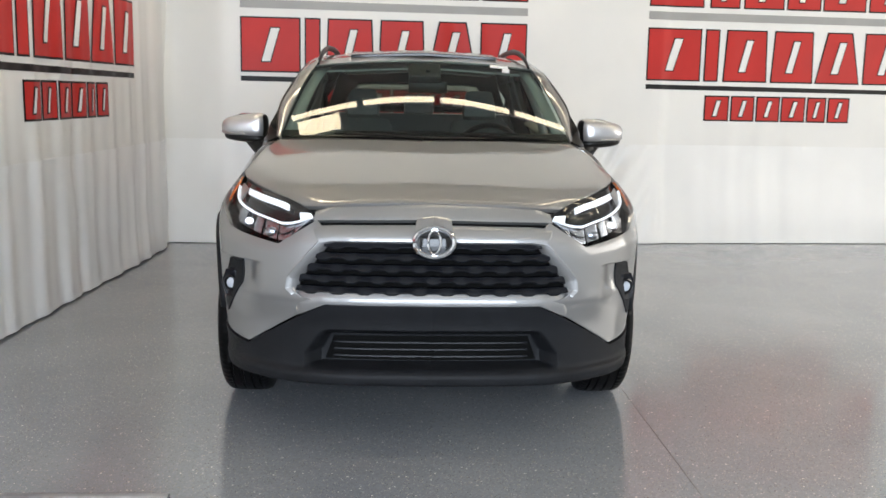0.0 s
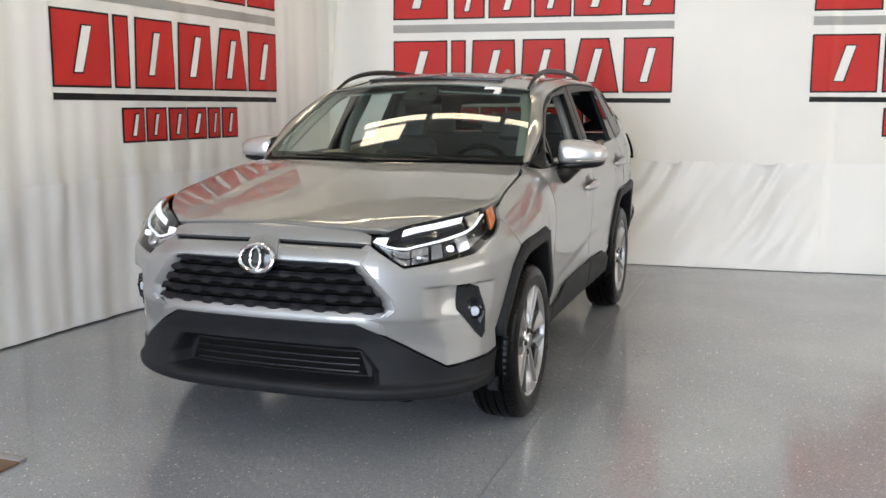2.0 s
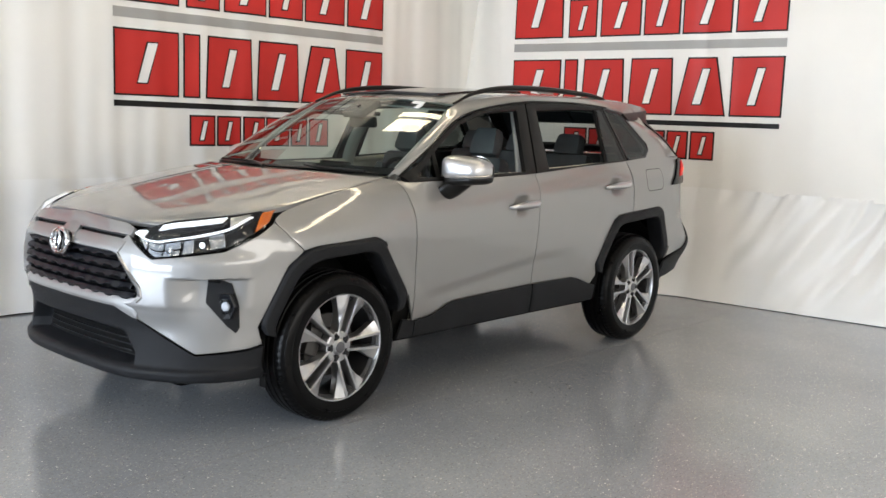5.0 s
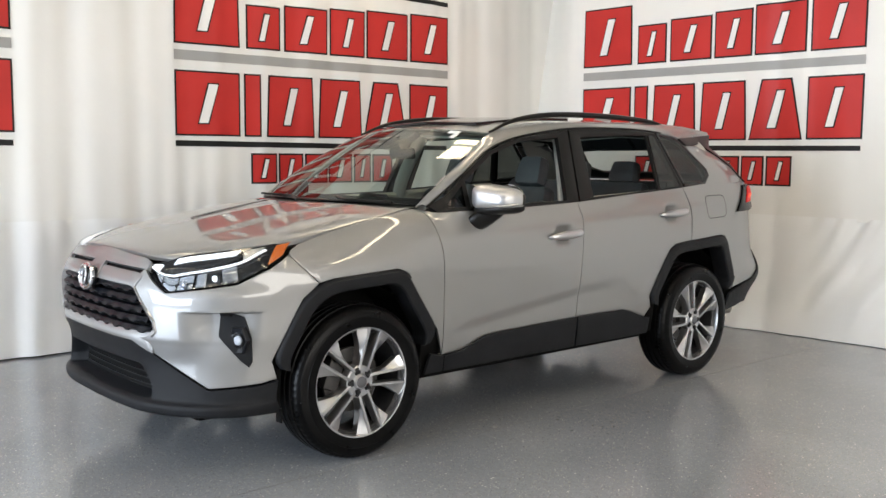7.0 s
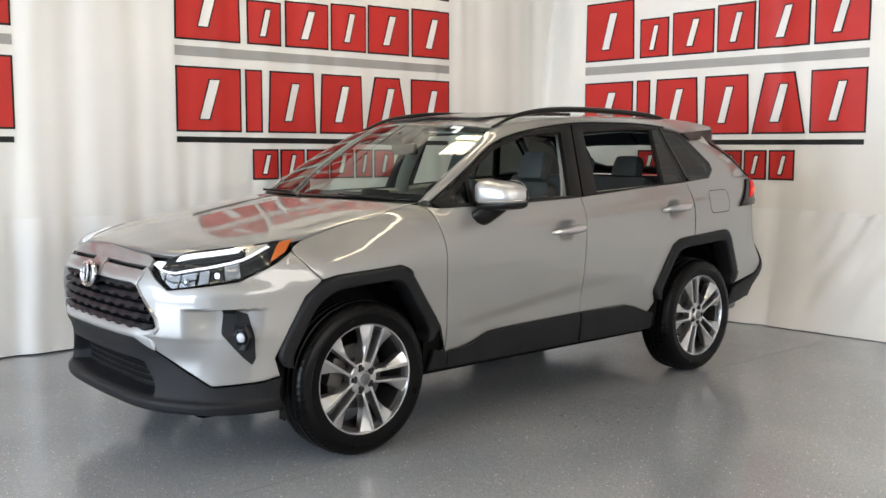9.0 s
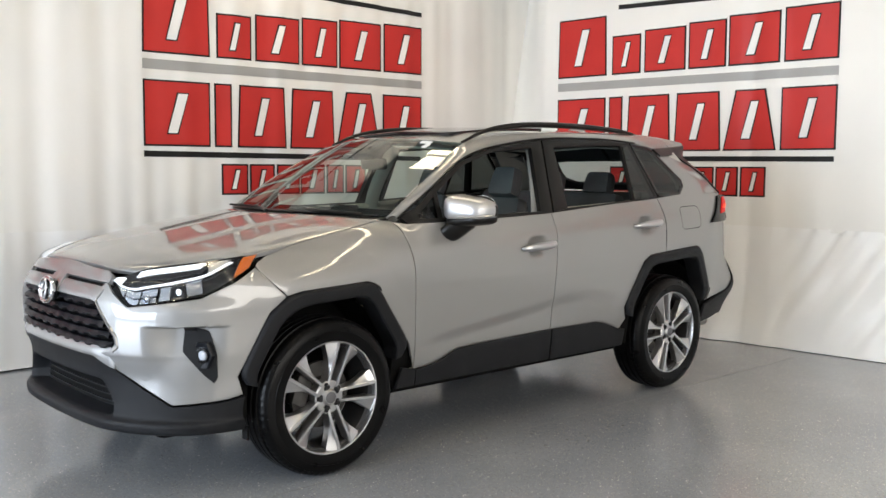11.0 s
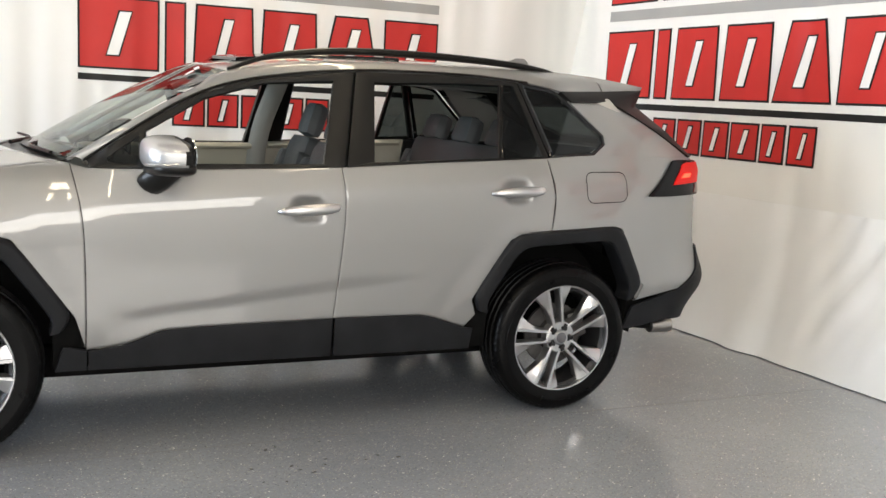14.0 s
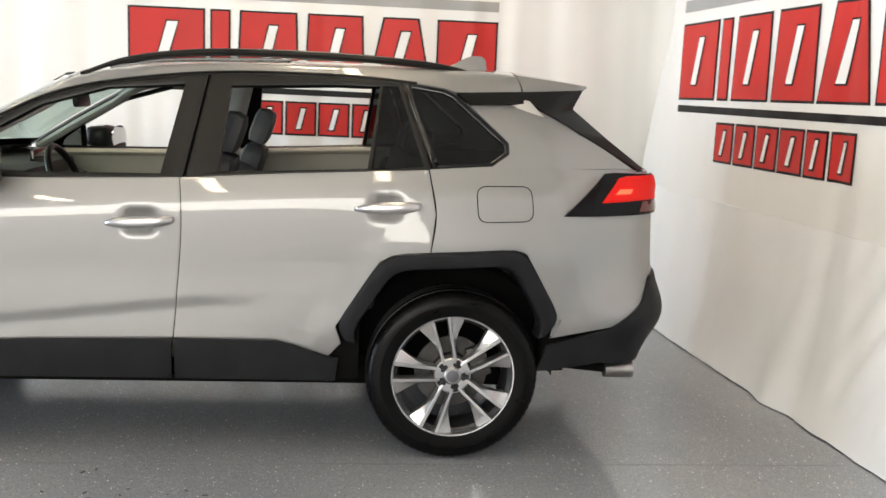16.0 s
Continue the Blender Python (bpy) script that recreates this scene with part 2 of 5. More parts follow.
def surface(P, thick=0.012, round_edge=0.002, side=1, flip=None, bm=None, weld=True, plain_top=False):
    """A panel over a grid of points, turned to face away from the car's heart, with rounded, folded-in edges."""
    P = np.array(P, float)
    if side < 0:
        P[..., 0] *= -1
    du, dv = np.gradient(P, axis=0), np.gradient(P, axis=1)
    N = np.cross(du, dv)
    L = np.linalg.norm(N, axis=2, keepdims=True)
    N = N / np.maximum(L, 1e-9)
    away = np.sum(N * (P - HEART) * (L > 1e-9))
    turn = away < 0 if flip is None else flip
    if turn:
        N = -N
    nu, nv = P.shape[:2]
    if round_edge:
        rim = np.zeros((nu, nv, 1))
        rim[0], rim[-1], rim[:, 0], rim[:, -1] = 1, 1, 1, 1
        if plain_top:
            rim[1:-1, -1] = 0
        P = P - N * rim * round_edge
    bm = bm or bmesh.new()
    vs = [[bm.verts.new(P[i, j]) for j in range(nv)] for i in range(nu)]

    def face(*q):
        q = q[::-1] if turn else q
        if len({tuple(np.round(v.co, 6)) for v in q}) > 2:
            bm.faces.new(q)

    for i in range(nu - 1):
        for j in range(nv - 1):
            face(vs[i][j], vs[i + 1][j], vs[i + 1][j + 1], vs[i][j + 1])
    if thick:
        loop = ([(i, 0) for i in range(nu)] + [(nu - 1, j) for j in range(1, nv)]
                + [(i, nv - 1) for i in range(nu - 2, -1, -1)] + [(0, j) for j in range(nv - 2, 0, -1)])
        low = [bm.verts.new(P[i, j] - N[i, j] * thick) for i, j in loop]
        for k, (i, j) in enumerate(loop):
            i2, j2 = loop[(k + 1) % len(loop)]
            face(vs[i][j], low[k], low[(k + 1) % len(loop)], vs[i2][j2])
    if weld:
        bmesh.ops.remove_doubles(bm, verts=bm.verts, dist=0.00005)
    return bm


def tube(bm, pts, radius, seg=8, smooth=True, n=None, flat=1.0, close=True, up=(0, 0, 1)):
    """A round bar along pts; radius may be a list; flat squashes it along up."""
    p = resample(pts, n or max(2, len(pts) * 5), smooth) if n or smooth else np.asarray(pts, float)
    rad = np.interp(np.linspace(0, 1, len(p)), np.linspace(0, 1, len(np.atleast_1d(radius))), np.atleast_1d(radius))
    rings = []
    for i in range(len(p)):
        d = Vector(p[min(i + 1, len(p) - 1)] - p[max(i - 1, 0)]).normalized()
        a = d.cross(Vector(up))
        a = (a if a.length > 1e-4 else d.cross(Vector((1, 0, 0)))).normalized()
        b = a.cross(d)
        rings.append([bm.verts.new(Vector(p[i]) + float(rad[i]) * (a * math.cos(k) + b * flat * math.sin(k))) for k in np.linspace(0, 2 * math.pi, seg, endpoint=False)])
    for r, q in zip(rings, rings[1:]):
        for k in range(seg):
            bm.faces.new((r[k], r[(k + 1) % seg], q[(k + 1) % seg], q[k]))
    if close:
        bm.faces.new(rings[0][::-1])
        bm.faces.new(rings[-1])
    bmesh.ops.recalc_face_normals(bm, faces=bm.faces)
    return bm


def lathe(bm, profile, seg=48, closed=False):
    """A body turned about the x axis; profile holds (x, radius)."""
    rings = []
    for x, r in profile:
        rings.append([bm.verts.new((x, r * math.cos(a), r * math.sin(a))) for a in np.linspace(0, 2 * math.pi, seg, endpoint=False)])
    pairs = list(zip(rings, rings[1:])) + ([(rings[-1], rings[0])] if closed else [])
    for r, q in pairs:
        for k in range(seg):
            bm.faces.new((r[k], r[(k + 1) % seg], q[(k + 1) % seg], q[k]))
    if not closed:
        for ring in (rings[0], rings[-1]):
            if profile[rings.index(ring)][1] > 1e-4:
                bm.faces.new(ring)
    bmesh.ops.recalc_face_normals(bm, faces=bm.faces)
    return bm


def prism(bm, poly, depth, m, bevel=0.0):
    """A plate with the outline poly (x, y), depth thick along z, moved by m."""
    lo = [bm.verts.new(m @ Vector((x, y, 0))) for x, y in poly]
    hi = [bm.verts.new(m @ Vector((x, y, depth))) for x, y in poly]
    k = len(poly)
    fs = [bm.faces.new(lo[::-1]), bm.faces.new(hi)]
    for i in range(k):
        fs.append(bm.faces.new((lo[i], lo[(i + 1) % k], hi[(i + 1) % k], hi[i])))
    if bevel:
        bmesh.ops.bevel(bm, geom=list(fs[1].edges), offset=bevel, segments=2, affect="EDGES")
    return bm


# ---------------------------------------------------------------- the room
LEFT = lambda y: -2.37 + 0.0458 * y   # plan of the side backdrop
BACK = lambda x: 4.53 + 0.065 * x     # plan of the rear backdrop

bm = bmesh.new()
bmesh.ops.create_grid(bm, x_segments=1, y_segments=1, size=1, matrix=Matrix.LocRotScale((2.5, -2.0, 0), None, (6.5, 8.0, 1)))
tagged(part("floor", bm, EPOXY, smooth=0), "glossy grey epoxy shop floor with pale flecks", "floor", kind="structure")
bm = bmesh.new()
box(bm, (-4, -10, 4.25), (9, 6, 4.4))
tagged(part("ceiling", bm, PLASTER, smooth=0), "plain pale painted ceiling", "ceiling", kind="structure")
# unseen walls close the room; the white east ones bounce light on the car
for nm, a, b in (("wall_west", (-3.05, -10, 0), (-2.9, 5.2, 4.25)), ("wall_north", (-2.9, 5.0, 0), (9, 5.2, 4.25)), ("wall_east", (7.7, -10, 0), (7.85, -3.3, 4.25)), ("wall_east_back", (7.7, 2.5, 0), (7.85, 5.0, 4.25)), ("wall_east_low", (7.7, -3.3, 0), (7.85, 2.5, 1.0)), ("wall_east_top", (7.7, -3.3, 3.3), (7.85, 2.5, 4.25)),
                 ("wall_south_left", (-2.9, -9.15, 0), (-2.2, -9.0, 4.25)), ("wall_south_right", (2.8, -9.15, 0), (7.7, -9.0, 4.25)),
                 ("wall_south_top", (-2.2, -9.15, 3.5), (2.8, -9.0, 4.25))):
    bm = bmesh.new()
    box(bm, a, b)
    tagged(part(nm, bm, WALLPAINT, smooth=0), "plain white wall closing the shop, out of view", "wall", kind="structure")
bm = bmesh.new()
bmesh.ops.create_grid(bm, x_segments=1, y_segments=1, size=1, matrix=Matrix.LocRotScale((0, -60, -0.05), None, (80, 51, 1)))
bmesh.ops.create_grid(bm, x_segments=1, y_segments=1, size=1, matrix=Matrix.LocRotScale((48, 15.5, -0.05), None, (40, 24.4, 1)))
tagged(part("ground", bm, material("asphalt", (0.06, 0.06, 0.06), 0.9, vary=0.2, scale=0.7), smooth=0), "grey asphalt yard outside the shop doors", "ground", kind="structure")


bm = bmesh.new()
box(bm, (0.956, -9.0, -0.01), (0.9595, 4.4, 0.001))
tagged(part("floor_joint", bm, JOINT, smooth=0), "thin dark saw-cut joint in the floor", "joint", kind="structure")
bm = bmesh.new()
for k in range(16):
    x, y, r = random.gauss(1.27, 0.13), random.gauss(1.4, 0.14), random.uniform(0.004, 0.011)
    bmesh.ops.create_icosphere(bm, subdivisions=1, radius=r, matrix=Matrix.LocRotScale((x, y, 0.0), Euler((0, 0, k)), (1.4, 0.8, 0.25)))
tagged(part("floor_chips", bm, CHIP, smooth=0), "small dark chips and scuffs on the floor", "debris", kind="stuff")


WOOD = material("worn_brown_wood", (0.13, 0.075, 0.042), 0.55, vary=0.35, scale=7, bump=0.4, bump_scale=60)
EDGING = material("dull_metal_edging", (0.36, 0.37, 0.40), 0.4, 0.8, vary=0.2, scale=12)
mat_ob = empty("wooden_platform", "low platform of worn brown boards with a dull metal edge", "platform", at=(-1.6, -2.1, 0))
for k in range(12):
    bm = bmesh.new()
    y1 = -1.305 - 0.142 * k
    box(bm, (-2.25, y1 - 0.136, 0.0005), (-0.915, y1, 0.012 + random.uniform(-0.001, 0.001)), 0.002, Matrix.Translation((1.6, 2.1, 0)))
    part("board", bm, WOOD, mat_ob, "", 40)
bm = bmesh.new()
box(bm, (-2.25, -1.302, 0.0005), (-0.915, -1.262, 0.013), 0.004, Matrix.Translation((1.6, 2.1, 0)))
part("edging", bm, EDGING, mat_ob, "dull metal edging strip", 40)


def folds(k, z, lower, seed):
    """How far the hung sheet stands out at k metres along it and height z."""
    side = seed in (1.0, 3.0)
    tag = 1.0 if side else 2.0
    w = k + 0.22 * noise.noise((k * 0.9, z * 0.12, tag)) + 0.03 * noise.noise((k * 0.7, z * 1.1, tag + 4))
    swell = 0.55 + 0.9 * noise.noise((k * 0.75, 0.2 * z, tag + 11))
    v = 0.017 * swell * math.sin(w * 15.0) + 0.004 * math.sin(w * 33.0 + 1.3) + 0.035 * noise.noise((k * 0.7, z * 0.35, tag))
    hang = min(1.0, 0.45 + 0.45 * abs(z - 1.9))       # the print keeps the sheet flatter
    v *= hang if side else 0.28 * hang + 0.35 * math.exp(-((k - 0.35) / 0.25) ** 2)
    if side and z < 1.0:
        v += 0.012 * math.exp(-((z - 0.88) / 0.18) ** 2) * noise.noise((w * 9.0, z * 1.2, 5.0))
        v += 0.012 * max(0, 0.45 - z) * noise.noise((w * 7.0, z * 1.5, 14.0))
    if side and lower:
        v += 0.04 * max(0, 0.25 - z) + 0.010 * noise.noise((k * 4.0, z * 3.0, 9.0))
    if side:                                              # both sheets draw back into the corner, more so higher up
        v -= 0.125 * float(sstep(3.85, 4.5, k))
    else:
        v -= (0.05 + 0.145 * max(0, z - 1.1)) * (1 - float(sstep(-2.27, -1.72, k)))
        v -= 0.030 * float(sstep(2.36, 2.44, k))          # two sheets lap here
        if lower:
            gather = float(sstep(0.5, 0.9, k) * (1 - sstep(2.2, 2.42, k)))
            lean = k * 0.92 - 0.55 * z + 0.06 * noise.noise((k * 2.0, z * 2.0, 3.0))
            pucker = 0.5 + noise.noise((k * 1.8 - z, z * 1.6, 8.0))
            gather *= min(1.0, z / 0.22)
            v += gather * (0.058 * noise.noise((lean * 7.0, z * 0.9, 21.0)) + 0.030 * pucker * noise.noise((lean * 17.0, z * 2.0, 23.0)))
            v += 0.016 * min(1.0, z / 0.3) * noise.noise((k * 2.2, z * 2.4, 6.0)) + 0.10 * (1 - z) * (1 - 0.55 * float(sstep(0.2, 0.9, z)))
            v += 0.030 * math.exp(-((k - 0.12 - 0.5 * z * z) / 0.10) ** 2) * max(0, 1 - z)
    return v


def sheet(name, line, k0, k1, z0, z1, mat, lower, seed, label):
    """A hung sheet; line(k, out) gives the plan point k along and out from the wall."""
    nk, nz = int((k1 - k0) / 0.026), int((z1 - z0) / (0.045 if lower else 0.10))
    bm = bmesh.new()
    g = []
    for i in range(nk + 1):
        col = []
        for j in range(nz + 1):
            z = lerp(z0, z1, j / nz)
            k = lerp(k0, k1, i / nk)
            col.append(bm.verts.new((*line(k, folds(k, z, lower, seed) + (0.006 if lower else 0)), z)))
        g.append(col)
    for i in range(nk):
        for j in range(nz):
            bm.faces.new((g[i][j], g[i + 1][j], g[i + 1][j + 1], g[i][j + 1]))
    r = bmesh.ops.extrude_face_region(bm, geom=list(bm.faces))
    for v in r["geom"]:
        if isinstance(v, bmesh.types.BMVert):
            v.co += Vector((*(Vector(line(0, 0)) - Vector(line(0, 0.004))), 0))
    bmesh.ops.recalc_face_normals(bm, faces=bm.faces)
    ob = tagged(part(name, bm, mat, smooth=60), label, "backdrop")
    for a, b in ((z0 + 0.002, z0 + 0.045), (z1 - 0.04, z1 - 0.002)):
        bm = bmesh.new()
        row = [[bm.verts.new((*line(k, folds(k, z, lower, seed) + (0.006 if lower else 0) + 0.004), z)) for z in (a, (a + b) / 2, b)] for k in np.linspace(k0, k1, nk + 1)]
        for p, q in zip(row, row[1:]):
            for j in range(2):
                bm.faces.new((p[j], q[j], q[j + 1], p[j + 1]))
        part("hem", bm, mat, ob, "stitched hem of the sheet", 60)
    return ob


side_line = lambda k, out: (LEFT(k) + out, k)
back_line = lambda k, out: (k, BACK(k) - out)
sheet("backdrop_banner", side_line, -9.0, 4.88, 0.93, 3.95, VINYL, False, 1.0, "white printed vinyl banner hung as a backdrop")
sheet("backdrop_banner", back_line, -2.32, 7.6, 0.93, 3.95, VINYL, False, 2.0, "white printed vinyl banner hung as a backdrop")
sheet("backdrop_skirt", side_line, -9.0, 4.80, 0.012, 0.955, SKIRT, True, 3.0, "wrinkled white sheet below the banner reaching the floor")
sheet("backdrop_skirt", back_line, -2.31, 7.6, 0.005, 0.955, SKIRT, True, 4.0, "wrinkled white sheet below the banner reaching the floor")


# printed blocks of the banners: plain red blocks with black rims, in three rows between bars
def on_sheet(line, seed, k0):
    """Lays (k, z) of a print on the sheet, a little proud of it."""
    return lambda k, z, out: Vector((*line(k0 + k, folds(k0 + k, z, False, seed) + out), z))


def print_block(name, put, poly, mat, parent, out):
    """A flat printed patch over a polygon of (k, z) with straight top and bottom: columns between two lines."""
    bm = bmesh.new()
    lo, hi = poly
    n = max(2, int((max(lo[1][0], hi[1][0]) - min(lo[0][0], hi[0][0])) / 0.035) + 1)
    rows = 4
    g = [[bm.verts.new(put(lerp(lerp(lo[0][0], lo[1][0], i / n), lerp(hi[0][0], hi[1][0], i / n), j / rows),
                           lerp(lerp(lo[0][1], lo[1][1], i / n), lerp(hi[0][1], hi[1][1], i / n), j / rows), out)) for j in range(rows + 1)] for i in range(n + 1)]
    for i in range(n):
        for j in range(rows):
            bm.faces.new((g[i][j], g[i + 1][j], g[i + 1][j + 1], g[i][j + 1]))
    return part(name, bm, mat, parent)


CUTS = {"slant": ((0.35, 0.20, 0.49, 0.51, 0.80, 0.65),), "plain": ()}


def block(put, parent, k0, k1, z0, z1, lean=0.0, cuts="slant"):
    """One red block with a black rim and pale bars in it; lean narrows its top."""
    e = 0.014
    outer = (((k0, z0), (k1, z0)), ((k0 + lean, z1), (k1 - lean, z1)))
    inner = (((k0 + e, z0 + e), (k1 - e, z0 + e)), ((k0 + lean + e, z1 - e), (k1 - lean - e, z1 - e)))
    rim = print_block("block_rim", put, outer, INK, parent, 0.004)
    print_block("red_block", put, inner, RED, rim, 0.007)
    for a0, c0, a1, b0, c1, b1 in CUTS[cuts]:
        at = lambda a, c, g: (lerp(k0, k1, a) + g, lerp(z0, z1, c))
        f = e * 0.7 / (z1 - z0)
        print_block("dark_edge", put, ((at(a0, c0 - f, -e * 0.7), at(a1, c0 - f, e * 0.7)), (at(b0, c1 + f, -e * 0.7), at(b1, c1 + f, e * 0.7))), INK, rim, 0.010)
        print_block("pale_bar", put, ((at(a0, c0, 0), at(a1, c0, 0)), (at(b0, c1, 0), at(b1, c1, 0))), VINYL, rim, 0.013)


def printed_logo(line, seed, k0, low=0.63, wide=1.37):
    """The dealer's print, kept to plain blocks: rows of red blocks between grey and black bars."""
    put = on_sheet(line, seed, k0)
    ob = empty("printed_sign", "rows of plain red printed blocks between black and grey bars", "sign", "prints on the backdrop", put(1.31, 1.19, 0.0))
    inv = Matrix.Translation(-Vector(ob.location))
    place = lambda k, z, out: inv @ put(k, z, out)
    print_block("black_bar", place, (((0, 1.485), (2.62, 1.475)), ((0, 1.53), (2.62, 1.515))), INK, ob, 0.004)
    print_block("grey_bar", place, (((0, 2.135), (2.63, 2.13)), ((0, 2.21), (2.63, 2.20))), GREY, ob, 0.004)
    print_block("black_bar", place, (((0.66, 2.83), (2.63, 2.775)), ((0.66, 2.87), (2.63, 2.815))), INK, ob, 0.004)
    for a, b, lean, cuts in ((0.0, 0.54, 0, "slant"), (0.575, 0.72, 0, "plain"), (0.765, 1.21, 0.02, "slant"), (1.245, 1.68, 0.02, "slant"), (1.70, 2.16, 0.10, "slant"), (2.19, 2.63, 0, "slant")):
        block(place, ob, a, b, 1.565, 2.06, lean, cuts)
    block(place, ob, 0.0, 0.545, 2.255, 2.79, 0.01, "slant")
    for a, b, h, cuts in ((0.60, 0.90, 2.60, "slant"), (0.935, 1.34, 2.625, "slant"), (1.365, 1.71, 2.645, "slant"), (1.73, 2.17, 2.665, "slant"), (2.20, 2.63, 2.68, "slant")):
        block(place, ob, a, b, 2.255, h, 0.0, cuts)
    for a, b, cuts in ((0.0, 0.168, "slant"), (0.179, 0.343, "slant"), (0.354, 0.518, "slant"), (0.526, 0.693, "slant"), (0.704, 0.839, "slant"), (0.85, 1.0, "slant")):
        block(place, ob, low + a * wide, low + b * wide, 1.19, 1.435, 0.0, cuts)


printed_logo(side_line, 1.0, 0.635)
printed_logo(side_line, 1.0, -3.135)
printed_logo(back_line, 2.0, -1.585, 0.60, 1.48)
printed_logo(back_line, 2.0, 2.205, 0.60, 1.48)


# ceiling lights: one row mirrored in the windscreen, the others added as fill
def tube_fixture(x, y, length=1.15):
    ob = empty("ceiling_light", "lit white strip light under the ceiling; extra rows are added fill", "ceiling light", "strip lights in a row", (x, y, 4.25))
    bm = bmesh.new()
    box(bm, (-length / 2, -0.08, -0.06), (length / 2, 0.08, 0), 0.01)
    part("housing", bm, FIXTURE, ob)
    bm = bmesh.new()
    box(bm, (-length / 2 + 0.02, -0.065, -0.075), (length / 2 - 0.02, 0.065, -0.0605), 0.004)
    part("diffuser", bm, TUBE, ob, "glowing white diffuser")


# the windscreen mirrors four of these; the last two are added
for x in (-1.38, -0.29, 0.79, 1.87, 2.95, 4.03):
    tube_fixture(x, 2.21, 1.03)
# added out of view to brighten the floor and flank on this side
for x in (3.4, 4.9):
    tube_fixture(x, 0.6)
lp = empty("panel_light", "oblong white panel light fixed under the ceiling, lit", "ceiling light", "", (-1.48, 1.89, 4.25))
bm = bmesh.new()
box(bm, (-0.35, -0.20, -0.05), (0.35, 0.20, 0), 0.01)
part("housing", bm, FIXTURE, lp)
bm = bmesh.new()
box(bm, (-0.33, -0.18, -0.062), (0.33, 0.18, -0.0505), 0.004)
part("diffuser", bm, TUBE, lp, "glowing white diffuser")
# two more rows added out of view to brighten the whole room
for y in (-1.0, -4.2):
    for x in (-1.4, 0.4, 2.2, 4.0, 5.8):
        tube_fixture(x, y)

# ---------------------------------------------------------------- the car's shell
# Half outline of the body in plan, from the nose round the side to the tail.
PLAN = [(0, -0.915), (0.30, -0.905), (0.48, -0.875), (0.64, -0.80), (0.78, -0.68), (0.865, -0.52), (0.90, -0.30), (0.91, 0.0), (0.905, 0.4),
        (0.90, 0.9), (0.903, 1.5), (0.912, 2.2), (0.918, 2.7), (0.908, 3.05), (0.878, 3.27), (0.81, 3.45), (0.68, 3.555), (0.4, 3.61), (0, 3.62)]
OUT = resample(PLAN, 600)
LEN = np.concatenate([[0], np.cumsum(np.linalg.norm(np.diff(OUT, axis=0), axis=1))])
TAN = np.gradient(OUT, axis=0)
TAN /= np.linalg.norm(TAN, axis=1, keepdims=True)


def F(x, z):
    """A point of the front, x from the middle."""
    k = np.argmax(OUT[:300, 0] >= x)
    return (np.interp(x, OUT[:k + 1, 0], LEN[:k + 1]), z)


def Y(y, z):
    """A point of the flank, by its place along the car."""
    return (np.interp(y, OUT[:, 1], LEN), z)


def R(x, z):
    """A point of the rear, x from the middle."""
    o, s = OUT[450:][::-1], LEN[450:][::-1]
    return (np.interp(x, o[:, 0], s), z)


ARCH_F = [(-0.450, 0.515), (-0.310, 0.785), (-0.225, 0.845), (-0.16, 0.862), (0.20, 0.880), (0.25, 0.866), (0.468, 0.558)]
ARCH_R = [(2.18, 0.574), (2.355, 0.852), (2.40, 0.880), (2.90, 0.912), (2.945, 0.898), (3.112, 0.616)]


def easing(*pts):
    """A smooth curve through (at, value) points, as a function."""
    q = resample(pts, 200)
    return lambda v: np.interp(v, q[:, 0], q[:, 1])


LOWER = easing((0.15, 0.09), (0.30, 0.045), (0.45, 0.022), (0.60, 0.010), (0.80, 0.002), (0.95, 0.0), (1.7, 0.0))
WING = easing((0.15, 0.09), (0.30, 0.045), (0.45, 0.022), (0.60, 0.012), (0.78, 0.002), (0.88, 0.006), (0.95, 0.028), (1.025, 0.080), (1.07, 0.122), (1.12, 0.18), (1.3, 0.42))
COWL = easing((0.15, 0.09), (0.30, 0.045), (0.45, 0.022), (0.60, 0.012), (0.80, 0.002), (0.93, 0.002), (1.00, 0.014), (1.06, 0.037), (1.10, 0.062), (1.135, 0.11), (1.16, 0.19), (1.3, 0.6))
NOSE = easing((0.15, 0.22), (0.262, 0.075), (0.284, 0.018), (0.308, 0.006), (0.330, 0.008), (0.362, 0.030), (0.50, 0.036), (0.59, 0.012), (0.64, 0.0), (0.80, 0.002), (0.86, 0.016), (0.91, 0.045), (0.95, 0.075), (0.985, 0.105), (1.05, 0.2))
TAIL = easing((0.15, 0.09), (0.45, 0.03), (0.80, 0.002), (1.05, 0.010), (1.13, 0.022), (1.25, 0.050), (1.60, 0.30))
SHOULDER = easing((0.2, 0.985), (0.6, 0.997), (2.1, 1.100), (2.7, 1.125), (3.4, 1.13))


def beyond(y, z, arch):
    """How far a point lies outside the straight-sided outline of a wheel arch."""
    far = np.full(np.shape(y), -9.0)
    for (ya, za), (yb, zb) in zip(arch, arch[1:]):
        n = math.hypot(yb - ya, zb - za)
        far = np.maximum(far, ((yb - ya) * (z - za) - (zb - za) * (y - ya)) / n)
    return far


